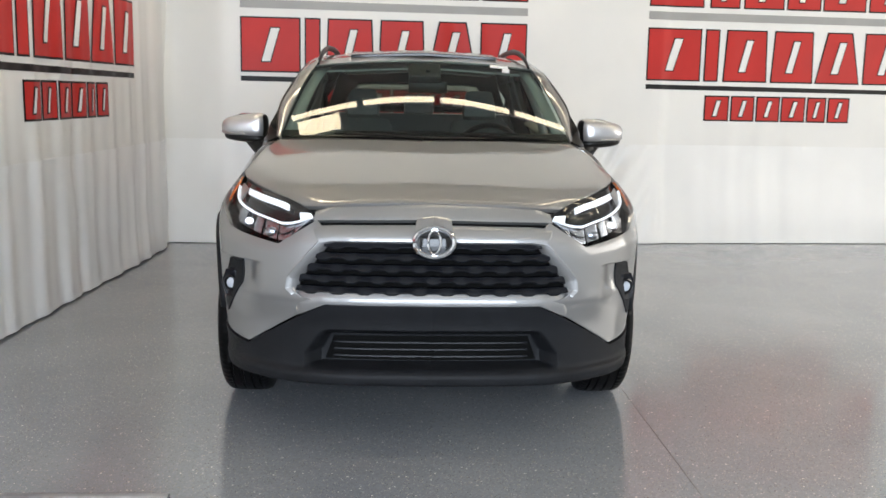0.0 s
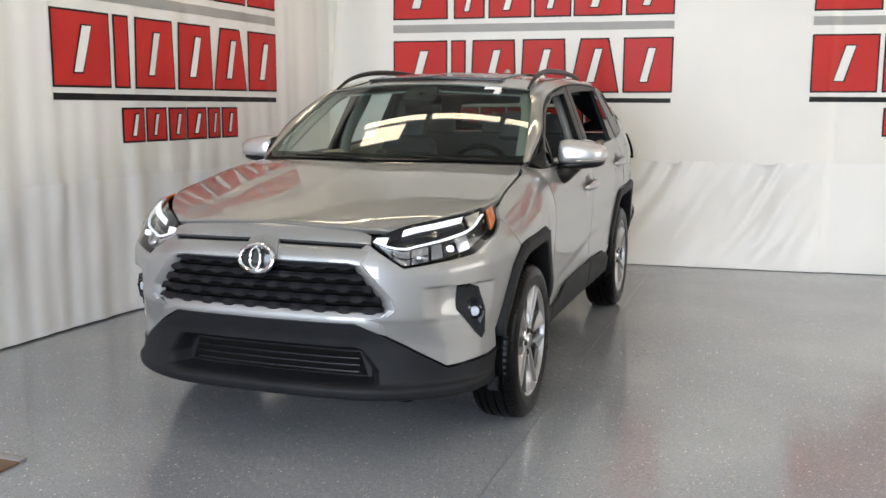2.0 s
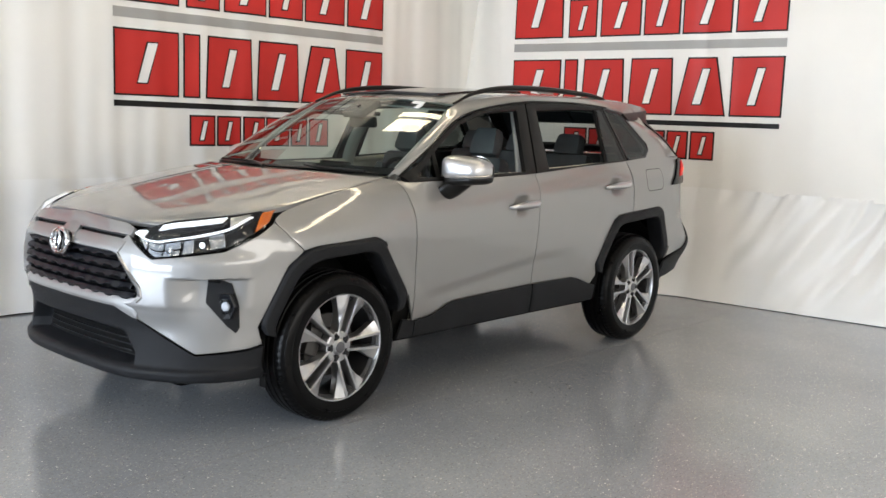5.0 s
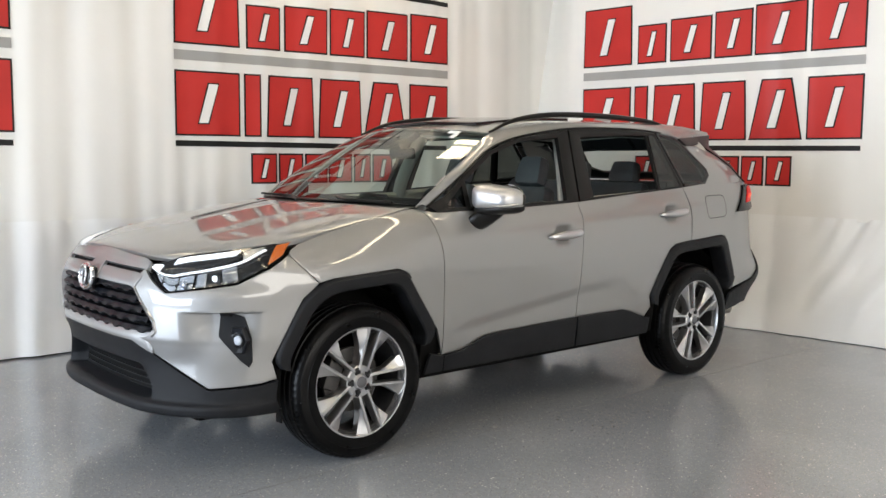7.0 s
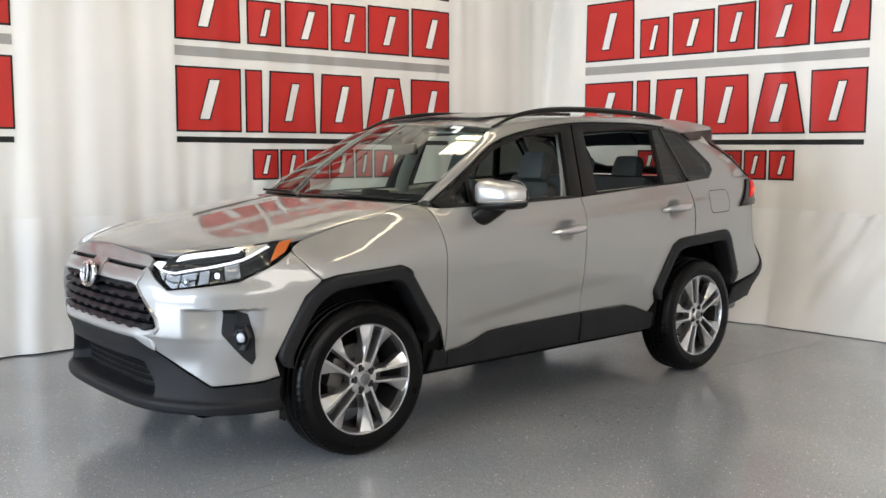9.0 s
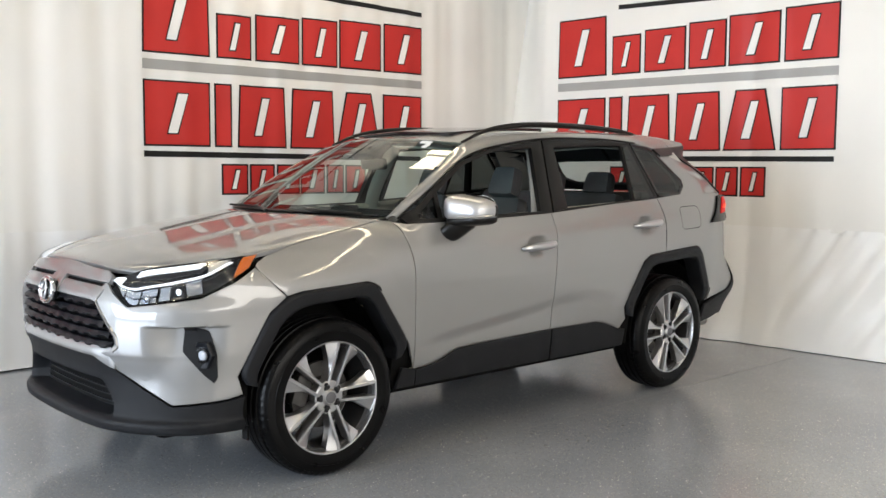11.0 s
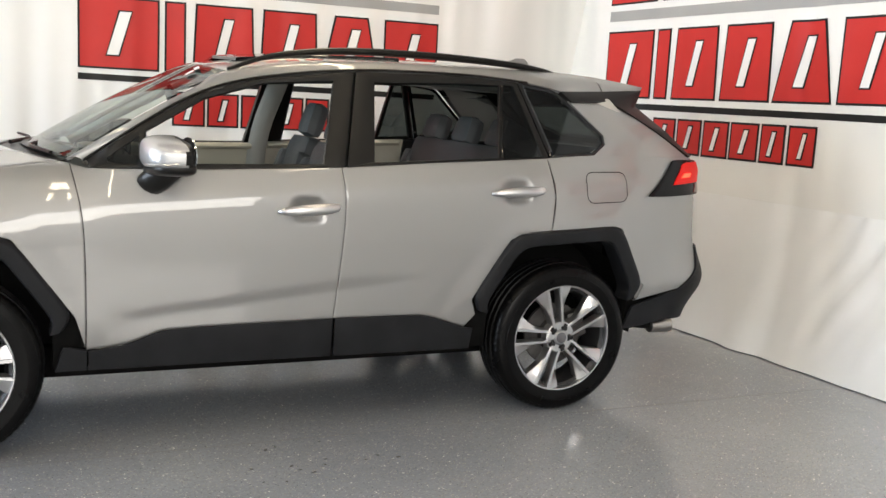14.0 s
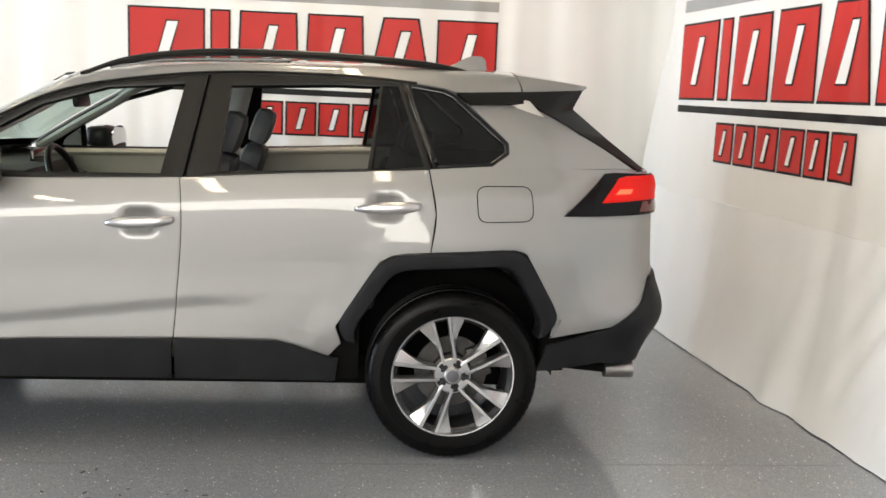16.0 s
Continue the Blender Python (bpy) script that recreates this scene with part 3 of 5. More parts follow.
def inset(x, y, z):
    """How far the skin lies inside the plan outline."""
    front = 1 - sstep(-0.75, -0.35, y)          # nose
    fender = 1 - sstep(0.44, 0.62, y)           # bonnet flank
    rear = sstep(3.1, 3.45, y)
    over = z - SHOULDER(y)
    d_side = LOWER(z) + 0.42 * 0.5 * (over + np.sqrt(over * over + 0.032 ** 2) - 0.016)
    d_fend, d_nose, d_tail = lerp(WING(z), COWL(z), sstep(-0.32, 0.40, y)), NOSE(z), TAIL(z)
    d = lerp(lerp(lerp(d_side, d_tail, rear), d_fend, fender), d_nose, front)
    # scoop round the fog lamp
    sx, sz = sstep(0.65, 0.775, x) * (1 - sstep(-0.59, -0.47, y)), sstep(0.50, 0.70, z) * (1 - sstep(0.736, 0.747, z))
    d = d + 0.058 * sx * sz * front
    # intake hollow in the lower bumper
    wide = 1 - sstep(0.455, 0.505, np.abs(x) + 0.75 * np.clip(z - 0.40, 0, 1))
    d = d + 0.085 * wide * sstep(0.343, 0.358, z) * (1 - sstep(0.462, 0.500, z)) * front
    # crease under the head lamp, rising towards the wheel arch
    fold = z - (0.792 + 0.10 * np.clip(x - 0.60, 0, 0.4))
    d = d + 0.26 * 0.5 * (fold + np.sqrt(fold * fold + 0.006 ** 2)) * sstep(0.50, 0.66, x) * (1 - sstep(0.84, 0.93, z)) * (1 - sstep(-0.52, -0.36, y))
    # lower crease of the doors: the skin tucks in under a rising line
    line = np.interp(y, [0.55, 1.6, 2.2], [0.565, 0.69, 0.72])
    along = sstep(0.55, 0.75, y) * (1 - sstep(1.55, 2.0, y))
    d = d + 0.0095 * along * sstep(-0.005, 0.06, line - z) * np.clip((z - 0.45) / (line - 0.45), 0, 1)
    # haunch over the rear wheel
    d = d - 0.020 * np.exp(-((y - 2.72) / 0.42) ** 2) * np.exp(-((z - 0.93) / 0.16) ** 2)
    d = d - 0.014 * np.exp(-((y - 0.0) / 0.42) ** 2) * np.exp(-((z - 0.90) / 0.12) ** 2)
    # body-coloured flares round the wheel arches
    for arch, reach in ((ARCH_F, 0.9), (ARCH_R, 1.0)):
        d = d - 0.006 * reach * (1 - sstep(0.005, 0.120, beyond(y, z, arch))) * sstep(0.42, 0.60, z) * sstep(-0.50, -0.30, y)
    # finger hollows behind the door handles
    for hy, hz in ((1.395, 0.986), (2.375, 1.073)):
        d = d + 0.022 * np.exp(-((y - hy) / 0.062) ** 4 - ((z - hz) / 0.047) ** 4)
    # waist and rear bumper
    d = d - rear * 0.07 * np.exp(-((z - 0.62) / 0.13) ** 2)
    return d


def skin(q, extra=0.0):
    """Points (s, z) of the shell in space, extra metres proud of it."""
    q = np.asarray(q, float)
    s, z = q[..., 0], q[..., 1]
    x, y = np.interp(s, LEN, OUT[:, 0]), np.interp(s, LEN, OUT[:, 1])
    tx, ty = np.interp(s, LEN, TAN[:, 0]), np.interp(s, LEN, TAN[:, 1])
    d = inset(x, y, z) - extra
    return np.stack([np.maximum(x - ty * d, 0), y + tx * d, z], axis=-1)


def panel(name, bottom, top, left, right, nu, nv, mat, parent, side=1, extra=0.0, label="", smooth=(True, True, True, True), thick=0.014, sharp=32.0, edge=0.008):
    P = skin(coons(bottom, top, left, right, nu, nv, smooth, edge), extra)
    return part(name, surface(P, thick, 0.0014 if thick > 0.005 else 0, side), mat, parent, label, sharp)


def strip(name, outer, inner, n, mat, parent, side=1, extra=(0.0, 0.0), closed=False, smooth=False, thick=0.014, cols=4, bulge=0.0, label=""):
    """A band of the shell between two lines with matching points."""
    if smooth or len(outer) != len(inner):
        a, b = resample(outer, n, smooth), resample(inner, n, smooth)
    else:
        u = np.concatenate([np.linspace(k, k + 1, max(2, n // (len(outer) - 1)), endpoint=False) for k in range(len(outer) - 1)] + [[len(outer) - 1]])
        a, b = (np.stack([np.interp(u, np.arange(len(p)), np.asarray(p, float)[:, j]) for j in (0, 1)], axis=1) for p in (outer, inner))
    w = np.linspace(0, 1, cols + 1)
    G = a[:, None] * (1 - w[None, :, None]) + b[:, None] * w[None, :, None]
    e = lerp(extra[0], extra[1], w) + bulge * np.sin(np.pi * w) ** 0.5
    P = skin(G, np.broadcast_to(e[None], G.shape[:2]))
    return part(name, surface(P, thick, 0.002, side), mat, parent, label)


def softened(pts, n):
    """A straight-sided line with softly rounded corners."""
    p = resample(pts, n, False)
    for _ in range(10):
        p[1:-1] = (p[:-2] + p[1:-1] + p[2:]) / 3
    return p


car = empty("car", "silver metallic compact sport utility car with black plastic cladding", "car")
SIDES = (1, -1)

# ---- doors, wings and quarter panels
belt = [(0.50, 1.135), (1.0, 1.142), (1.5, 1.160), (2.0, 1.195), (2.55, 1.228)]
B = lambda y: float(np.interp(y, [p[0] for p in belt], [p[1] for p in belt]))
split = [(1.545, B(1.545)), (1.556, 1.05), (1.555, 0.9), (1.535, 0.65), (1.522, 0.507)]
SILL = [(0.517, 0.417), (0.66, 0.435), (0.80, 0.488), (0.95, 0.496), (1.522, 0.510), (1.93, 0.508), (2.0, 0.492), (2.146, 0.440)]


def ys(pts):
    return [Y(*p) for p in pts]


def handle(parent, y, z, side):
    h = empty("door_handle", "silver pull handle over a shallow finger cup", "")
    del h["label"]
    h.parent = parent
    P = lambda a, b, e: tuple(skin(Y(y + a, z + b), e) * np.array((side, 1, 1)))
    Q = lambda a, b, e: tuple((skin(Y(y + (0.12 if a > 0 else -0.12), z + b), 0) + (0, a - (0.12 if a > 0 else -0.12), 0)) * np.array((side, 1, 1)) + np.array((e * side, 0, 0)))
    bm = bmesh.new()
    tube(bm, [Q(-0.13, -0.010, 0.004), Q(-0.112, -0.007, 0.022), Q(-0.05, -0.002, 0.034), Q(0.05, 0.004, 0.035), Q(0.112, 0.009, 0.026), Q(0.13, 0.011, 0.004)],
         [0.008, 0.018, 0.024, 0.024, 0.022, 0.012], 12, n=24, flat=0.7, up=(1, 0, 0))
    part("grip", bm, SATIN, h, "satin silver grip")


for sd in SIDES:
    # front wing
    panel("front_wing", ys([(-0.232, 0.853), (-0.16, 0.868), (0.20, 0.886), (0.255, 0.868), (0.475, 0.556), (0.513, 0.43)]),
          ys([(-0.30, 1.022), (-0.1, 1.070), (0.15, 1.118), (0.40, 1.152), (0.462, 1.150)]),
          ys([(-0.232, 0.853), (-0.295, 0.915), (-0.352, 0.985), (-0.30, 1.022)]), ys([(0.513, 0.43), (0.512, 0.7), (0.50, 0.95), (0.462, 1.150)]), 80, 44, PAINT, car, sd,
          smooth=(False, True, True, True))
    # front door
    fd = panel("front_door", ys([(0.517, 0.421)] + [(a, b + 0.004) for a, b in SILL[1:4]] + [(1.519, 0.514)]), ys([(0.466, 1.150), (0.52, 1.136), (1.0, 1.142), (1.542, B(1.542))]),
               ys([(0.517, 0.421), (0.516, 0.7), (0.504, 0.95), (0.466, 1.150)]), ys([(a - 0.0017, b) for a, b in split[::-1]]), 90, 64, PAINT, car, sd, smooth=(False, False, True, True))
    rd = panel("rear_door", ys([(1.524, 0.514), (1.93, 0.512), (2.0, 0.496), (2.150, 0.444), (2.20, 0.50)]), ys([(1.547, B(1.547)), (2.0, 1.195), (2.538, 1.227)]),
               ys([(a + 0.0017, b) for a, b in split[::-1]]), ys([(2.20, 0.50), (2.176, 0.574), (2.353, 0.856), (2.40, 0.884), (2.553, 0.893), (2.570, 1.05), (2.538, 1.227)]), 90, 64, PAINT, car, sd,
               smooth=(False, False, True, False))
    handle(fd, 1.395, 0.986, sd)
    handle(rd, 2.375, 1.073, sd)
    # quarter panel and rear pillar
    P = skin(coons(ys([(2.557, 0.894), (2.90, 0.916), (2.95, 0.902), (3.116, 0.62), (3.075, 0.535)]) + [Y(3.33, 0.588), R(0.80, 0.70), R(0.745, 0.795)],
          ys([(2.542, 1.228), (2.80, 1.249), (3.10, 1.249)]) + [R(0.80, 1.249)],
          ys([(2.557, 0.894), (2.574, 1.05), (2.542, 1.228)]), [R(0.745, 0.795), R(0.76, 1.0), R(0.80, 1.249)], 90, 50, (False, False, True, True)))
    part("rear_quarter", surface(P, 0.014, 0, sd, plain_top=True), PAINT, car, "", 32)
    at = lambda *q: [tuple(skin(k)) for k in q]
    P = coons(at(Y(2.80, 1.249), Y(3.10, 1.249), R(0.80, 1.249)), at(Y(2.697, 1.500)) + [(0.688, 2.974, 1.500)],
              at(Y(2.80, 1.249), Y(2.875, 1.30), Y(2.872, 1.345), Y(2.697, 1.500)), at(R(0.80, 1.249)) + [(0.752, 3.19, 1.388), (0.688, 2.974, 1.500)], 14, 14, (False, False, False, True))
    part("rear_pillar", surface(P, 0.012, 0, sd), PAINT, car, "", 32)
    A = at(Y(2.708, 1.494)) + [(0.69, 2.974, 1.507), (0.691, 2.982, 1.503), (0.715, 3.065, 1.460), (0.752, 3.19, 1.388)] + at(R(0.80, 1.251))
    E = at(Y(2.652, 1.540)) + [(0.655, 2.985, 1.557), (0.60, 3.218, 1.573), (0.625, 3.172, 1.490), (0.72, 3.31, 1.368)] + at(R(0.755, 1.251))
    u = np.linspace(0, 5, 51)
    A, E = (np.stack([np.interp(u, np.arange(6), np.array(p)[:, c]) for c in range(3)], axis=1) for p in (A, E))
    w = np.linspace(0, 1, 5)[None, :, None]
    part("pillar_trim", surface((A[:, None] * (1 - w) + E[:, None] * w) + np.array((0.010, 0.004, 0.003)), 0.02, 0.002, sd), BLACK, car, "black pillar trim", 32)
    # fuel flap outline
    if sd == 1:
        def ring(g):
            """A rounded flap outline, g outside the flap."""
            pts = []
            for cy, cz, a0 in ((2.935, 1.068, -90), (2.928, 1.138, 0), (2.772, 1.135, 90), (2.778, 1.062, 180)):
                pts += [Y(cy + (0.036 + g) * math.cos(radians(a0 + k)), cz + (0.036 + g) * math.sin(radians(a0 + k))) for k in (0, 30, 60, 90)]
            return pts + pts[:1]
        strip("fuel_flap", ring(0.0018), ring(-0.0018), 64, DARK, car, sd, (0.004, 0.004), thick=0, label="thin round-cornered fuel flap outline", cols=1)
    # black strips in the panel gaps stand for the shade inside them
    for line in (split[::-1], [(0.515, 0.43), (0.514, 0.7), (0.502, 0.95), (0.464, 1.145)], [(2.555, 0.90), (2.572, 1.05), (2.540, 1.222)]):
        strip("gap_shade", ys([(a - 0.02, b) for a, b in line]), ys([(a + 0.02, b) for a, b in line]), 30, DARK, car, sd, (-0.005, -0.005), smooth=True, thick=0)
    strip("gap_shade", ys([(1.535, 1.155), (1.61, 1.585)]), ys([(1.600, 1.165), (1.665, 1.585)]), 10, DARK, car, sd, (-0.02, -0.02), thick=0)
    # black backing at the ends of the wheel wells
    for y0, y1, z0, z1 in ((2.10, 2.275, 0.335, 0.64), (0.395, 0.515, 0.335, 0.62), (-0.46, -0.40, 0.30, 0.62), (3.055, 3.16, 0.38, 0.68)):
        panel("liner_end", ys([(y0, z0), (y1, z0)]), ys([(y0, z1), (y1, z1)]), ys([(y0, z0), (y0, z1)]), ys([(y1, z0), (y1, z1)]), 4, 4, DARK, car, sd, -0.028, thick=0.05)
    # sill cladding, split under the doors
    low = lambda a, b: ys([(a, 0.338), (b, 0.338)])
    panel("sill_cladding", low(0.524, 1.516), ys([(0.524, 0.417)] + SILL[1:4] + [(1.516, 0.509)]), ys([(0.524, 0.338), (0.524, 0.417)]), ys([(1.516, 0.338), (1.516, 0.509)]), 24, 8, CLAD, fd, sd, 0.016, "grained black plastic", (False,) * 4)
    panel("sill_cladding", low(1.528, 2.18), ys([(1.528, 0.510), (1.93, 0.508), (2.0, 0.492), (2.146, 0.440), (2.19, 0.435)]), ys([(1.528, 0.338), (1.528, 0.510)]), ys([(2.18, 0.338), (2.19, 0.435)]), 24, 8, CLAD, rd, sd, 0.016, "grained black plastic", (False,) * 4)
    panel("sill_cladding", low(0.40, 0.518), ys([(0.43, 0.44), (0.518, 0.421)]), ys([(0.40, 0.338), (0.43, 0.44)]), ys([(0.518, 0.338), (0.518, 0.421)]), 6, 6, CLAD, car, sd, 0.016, "grained black plastic", (False,) * 4)
    panel("rocker", ys([(0.42, 0.315), (2.16, 0.315)]), ys([(0.42, 0.345), (2.16, 0.345)]), ys([(0.42, 0.315), (0.42, 0.345)]), ys([(2.16, 0.315), (2.16, 0.345)]), 10, 4, DARK, car, sd, -0.03)
    # wheel arch cladding
    for pts, base in ((ARCH_F, 0), (ARCH_R, 2.69)):
        o = [(base + (-0.411 if base == 0 else -0.472), 0.480 if base == 0 else 0.518)] + pts + [((base + 0.422) if base == 0 else 3.055, 0.502 if base == 0 else 0.552)]
        cx, cz = (o[0][0] + o[-1][0]) / 2, 0.42
        i = [(lerp(a, cx, 0.145), lerp(b, cz, 0.135)) for a, b in pts]
        i = [(lerp(i[0][0], o[0][0], 0.5) + 0.03, o[0][1] - 0.012)] + i + [(lerp(i[-1][0], o[-1][0], 0.5) - 0.03, o[-1][1] - 0.012)]
        a, b = softened(ys(o), 90), softened(ys(i), 90)
        rows = [(-0.12, -0.008), (-0.08, 0.006), (0.0, 0.014), (0.12, 0.019), (0.5, 0.021), (0.88, 0.018), (0.97, 0.012), (1.0, 0.002), (1.0, -0.09)]
        P = np.stack([skin(a * (1 - w) + b * w, e) for w, e in rows], axis=1)
        part("arch_cladding", surface(P, 0, 0, sd), CLAD, car, "grained black plastic", 28)
    # window frames
    fo = [(0.535, 1.140), (1.0, B(1.0) + 0.002), (1.556, B(1.556)), (1.632, 1.574), (1.202, 1.517), (0.962, 1.443), (0.731, 1.310), (0.525, 1.166), (0.535, 1.140)]
    fi = [(0.60, 1.158), (1.0, 1.165), (1.468, 1.175), (1.540, 1.530), (1.235, 1.503), (0.985, 1.427), (0.757, 1.291), (0.597, 1.180), (0.60, 1.158)]
    strip("window_frame", ys(fo), ys(fi), 90, BLACK, fd, sd, (0.003, 0.0), thick=0.03)
    strip("divider_bar", ys([(0.715, 1.150), (0.722, 1.290)]), ys([(0.742, 1.150), (0.750, 1.300)]), 8, BLACK, fd, sd, (0.004, 0.004), thick=0.02, cols=1)
    panel("fixed_pane", ys([(0.59, 1.155), (0.72, 1.155)]), ys([(0.59, 1.185), (0.735, 1.290)]), ys([(0.59, 1.155), (0.59, 1.185)]), ys([(0.72, 1.155), (0.735, 1.290)]), 4, 4, TINT, fd, sd, -0.004, "small front quarter glass", thick=0.003)
    ro = [(1.570, B(1.57)), (2.0, 1.197), (2.548, 1.230), (2.425, 1.572), (2.133, 1.587), (1.645, 1.576), (1.570, B(1.57))]
    ri = [(1.694, 1.190), (2.0, 1.206), (2.515, 1.238), (2.402, 1.553), (2.133, 1.552), (1.725, 1.532), (1.694, 1.190)]
    strip("window_frame", ys(ro), ys(ri), 80, BLACK, rd, sd, (0.003, 0.0), thick=0.03)
    panel("fixed_pane", ys([(2.305, 1.222), (2.52, 1.234)]), ys([(2.345, 1.555), (2.41, 1.556)]), ys([(2.305, 1.222), (2.345, 1.555)]), ys([(2.52, 1.234), (2.41, 1.556)]), 4, 4, TINT, rd, sd, np.linspace(0.010, -0.002, 7)[:, None], "dark tinted glass", thick=0.003)
    strip("divider_bar", ys([(2.288, 1.215), (2.334, 1.560)]), ys([(2.312, 1.218), (2.354, 1.562)]), 10, BLACK, rd, sd, (0.006, 0.006), thick=0.02, cols=1)
    qo = [(2.556, 1.234), (2.80, 1.249), (2.872, 1.300), (2.870, 1.345), (2.645, 1.533), (2.60, 1.553), (2.432, 1.573), (2.556, 1.234)]
    qi = [(2.578, 1.248), (2.79, 1.262), (2.852, 1.305), (2.850, 1.338), (2.635, 1.520), (2.595, 1.537), (2.460, 1.555), (2.578, 1.248)]
    qw = strip("quarter_window", ys(qo), ys(qi), 70, GLOSSB, car, sd, (0.003, 0.003), thick=0.02, label="dark tinted rear quarter window")
    panel("pane", ys([(2.578, 1.248), (2.79, 1.262), (2.852, 1.305)]), ys([(2.460, 1.555), (2.595, 1.537), (2.635, 1.520)]), ys([(2.578, 1.248), (2.460, 1.555)]), ys([(2.852, 1.305), (2.850, 1.338), (2.635, 1.520)]), 10, 8, TINT, qw, sd, 0.001, thick=0.003, smooth=(False,) * 4)

# ---- bonnet, windscreen, pillars and roof
EDGE = [(0.745, 0.45, 1.168), (0.70, 0.72, 1.335), (0.655, 0.95, 1.468), (0.615, 1.09, 1.545), (0.595, 1.5, 1.612), (0.585, 2.1, 1.634), (0.582, 2.65, 1.638), (0.585, 2.918, 1.628)]
edge_line = resample(EDGE, 120)
cut = int(np.argmin(np.abs(edge_line[:, 1] - 1.09)))


def mirrored(P):
    """Both halves of a grid whose first column lies on the middle line."""
    Q = P[::-1].copy()
    Q[..., 0] *= -1
    return np.concatenate([Q[:-1], P])


front_edge = [(0, -0.815, 0.985), (0.25, -0.805, 0.981), (0.40, -0.785, 0.969), (0.50, -0.735, 0.958)]
side_edge = [(0.50, -0.735, 0.958), (0.66, -0.55, 1.000), (0.795, -0.30, 1.040), (0.793, -0.05, 1.085), (0.780, 0.2, 1.128), (0.740, 0.415, 1.161)]
rear_edge = [(0, 0.18, 1.168), (0.4, 0.26, 1.171), (0.740, 0.415, 1.161)]
mid_line = [(0, -0.815, 0.985), (0, -0.70, 1.018), (0, -0.45, 1.068), (0, -0.15, 1.122), (0, 0.18, 1.168)]
P = coons(front_edge, rear_edge, mid_line, side_edge, 26, 34, edge=0.008)
ax = np.abs(P[..., 0])
fore = sstep(-0.80, -0.55, P[..., 1])
P[..., 2] += fore * 0.004 * (1 - sstep(0.20, 0.66, ax))
Q = mirrored(P)
for _ in range(40):                       # ease the skin between its edges
    Q[2:-2, 2:-2, 2] += 0.5 * ((Q[1:-3, 2:-2, 2] + Q[3:-1, 2:-2, 2] + Q[2:-2, 1:-3, 2] + Q[2:-2, 3:-1, 2]) / 4 - Q[2:-2, 2:-2, 2]) * 0.35
part("bonnet", surface(Q, 0.02, 0.003, 1, None), PAINT, car, "smooth silver bonnet", 30)

ws_t = [(0, 1.018, 1.580), (0.35, 1.038, 1.572), tuple(edge_line[cut])]


def screen_at(u, v):
    """A point of the windscreen, u from the middle to the pillar and v up the glass."""
    x = u * (lerp(0.735, 0.615, v) + 0.012 * 4 * v * (1 - v))
    y = lerp(0.305 + 0.155 * u ** 2, 1.018 + 0.072 * u ** 2, v)
    z = lerp(1.176 - 0.004 * u ** 2, 1.580 - 0.035 * u ** 2, v)
    rise = 0.016 * 4 * v * (1 - v)
    return np.stack([x, y - 0.5 * rise, z + 0.86 * rise], axis=-1)


U, V = np.meshgrid(np.linspace(-1, 1, 49), np.linspace(0, 1, 25), indexing="ij")
part("windscreen", surface(screen_at(U, V), 0.004, 0, 1), GLASS, car, "clear raked windscreen", 60)
for v0, v1 in ((0.0, 0.085), (0.965, 1.0)):
    U, V = np.meshgrid(np.linspace(-1, 1, 49), np.linspace(v0, v1, 4), indexing="ij")
    part("screen_border", surface(screen_at(U, V) - np.array((0, -0.004, 0.007)), 0.001, 0, 1), LAMPBLACK, car, "black border behind the windscreen edge", 60)
bm = bmesh.new()
tube(bm, [(-0.70, 0.436, 1.174), (-0.4, 0.348, 1.179), (0, 0.305, 1.178), (0.4, 0.348, 1.179), (0.70, 0.436, 1.174)], [0.006, 0.018, 0.02, 0.018, 0.006], 8, n=40, flat=0.4)
part("cowl", bm, BLACK, car, "black plastic cowl under the windscreen")
P = coons([(0, 0.16, 1.158), (0.4, 0.245, 1.160), (0.72, 0.41, 1.15)], [(0, 0.285, 1.168), (0.4, 0.34, 1.17), (0.735, 0.47, 1.165)], [(0, 0.16, 1.158), (0, 0.285, 1.168)], [(0.72, 0.41, 1.15), (0.735, 0.47, 1.165)], 18, 4)
part("cowl_tray", surface(mirrored(P), 0.01, 0, 1, False), BLACK, car)
for x0, x1, yy in ((0.62, 0.10, 0.36), (-0.02, -0.45, 0.24)):
    bm = bmesh.new()
    tube(bm, [(x0, 0.40 if x0 > 0.5 else 0.24, 1.178), ((x0 + x1) / 2, 0.32, 1.190), (x1, yy + 0.03, 1.198)], [0.010, 0.008, 0.006], 6, n=12)
    part("wiper", bm, BLACK, car, "black wiper arm at rest")

P = coons(ws_t, [(0, 2.96, 1.652), (0.3, 2.95, 1.646), EDGE[-1]], [ws_t[0], (0, 1.35, 1.635), (0, 1.9, 1.662), (0, 2.5, 1.666), (0, 2.96, 1.652)], [tuple(q) for q in edge_line[cut::6]] + [EDGE[-1]], 14, 30)
part("roof", surface(mirrored(P), 0.012, 0.002, 1), PAINT, car, "", 30)
P = coons([(0, 1.14, 1.628), (0.42, 1.17, 1.612)], [(0, 1.98, 1.676), (0.42, 1.95, 1.660)], [(0, 1.14, 1.628), (0, 1.5, 1.660), (0, 1.98, 1.676)], [(0.42, 1.17, 1.612), (0.42, 1.55, 1.645), (0.42, 1.95, 1.660)], 8, 12)
part("sunroof", surface(mirrored(P), 0.012, 0.003, 1), GLOSSB, car, "dark glass sunroof panel", 30)

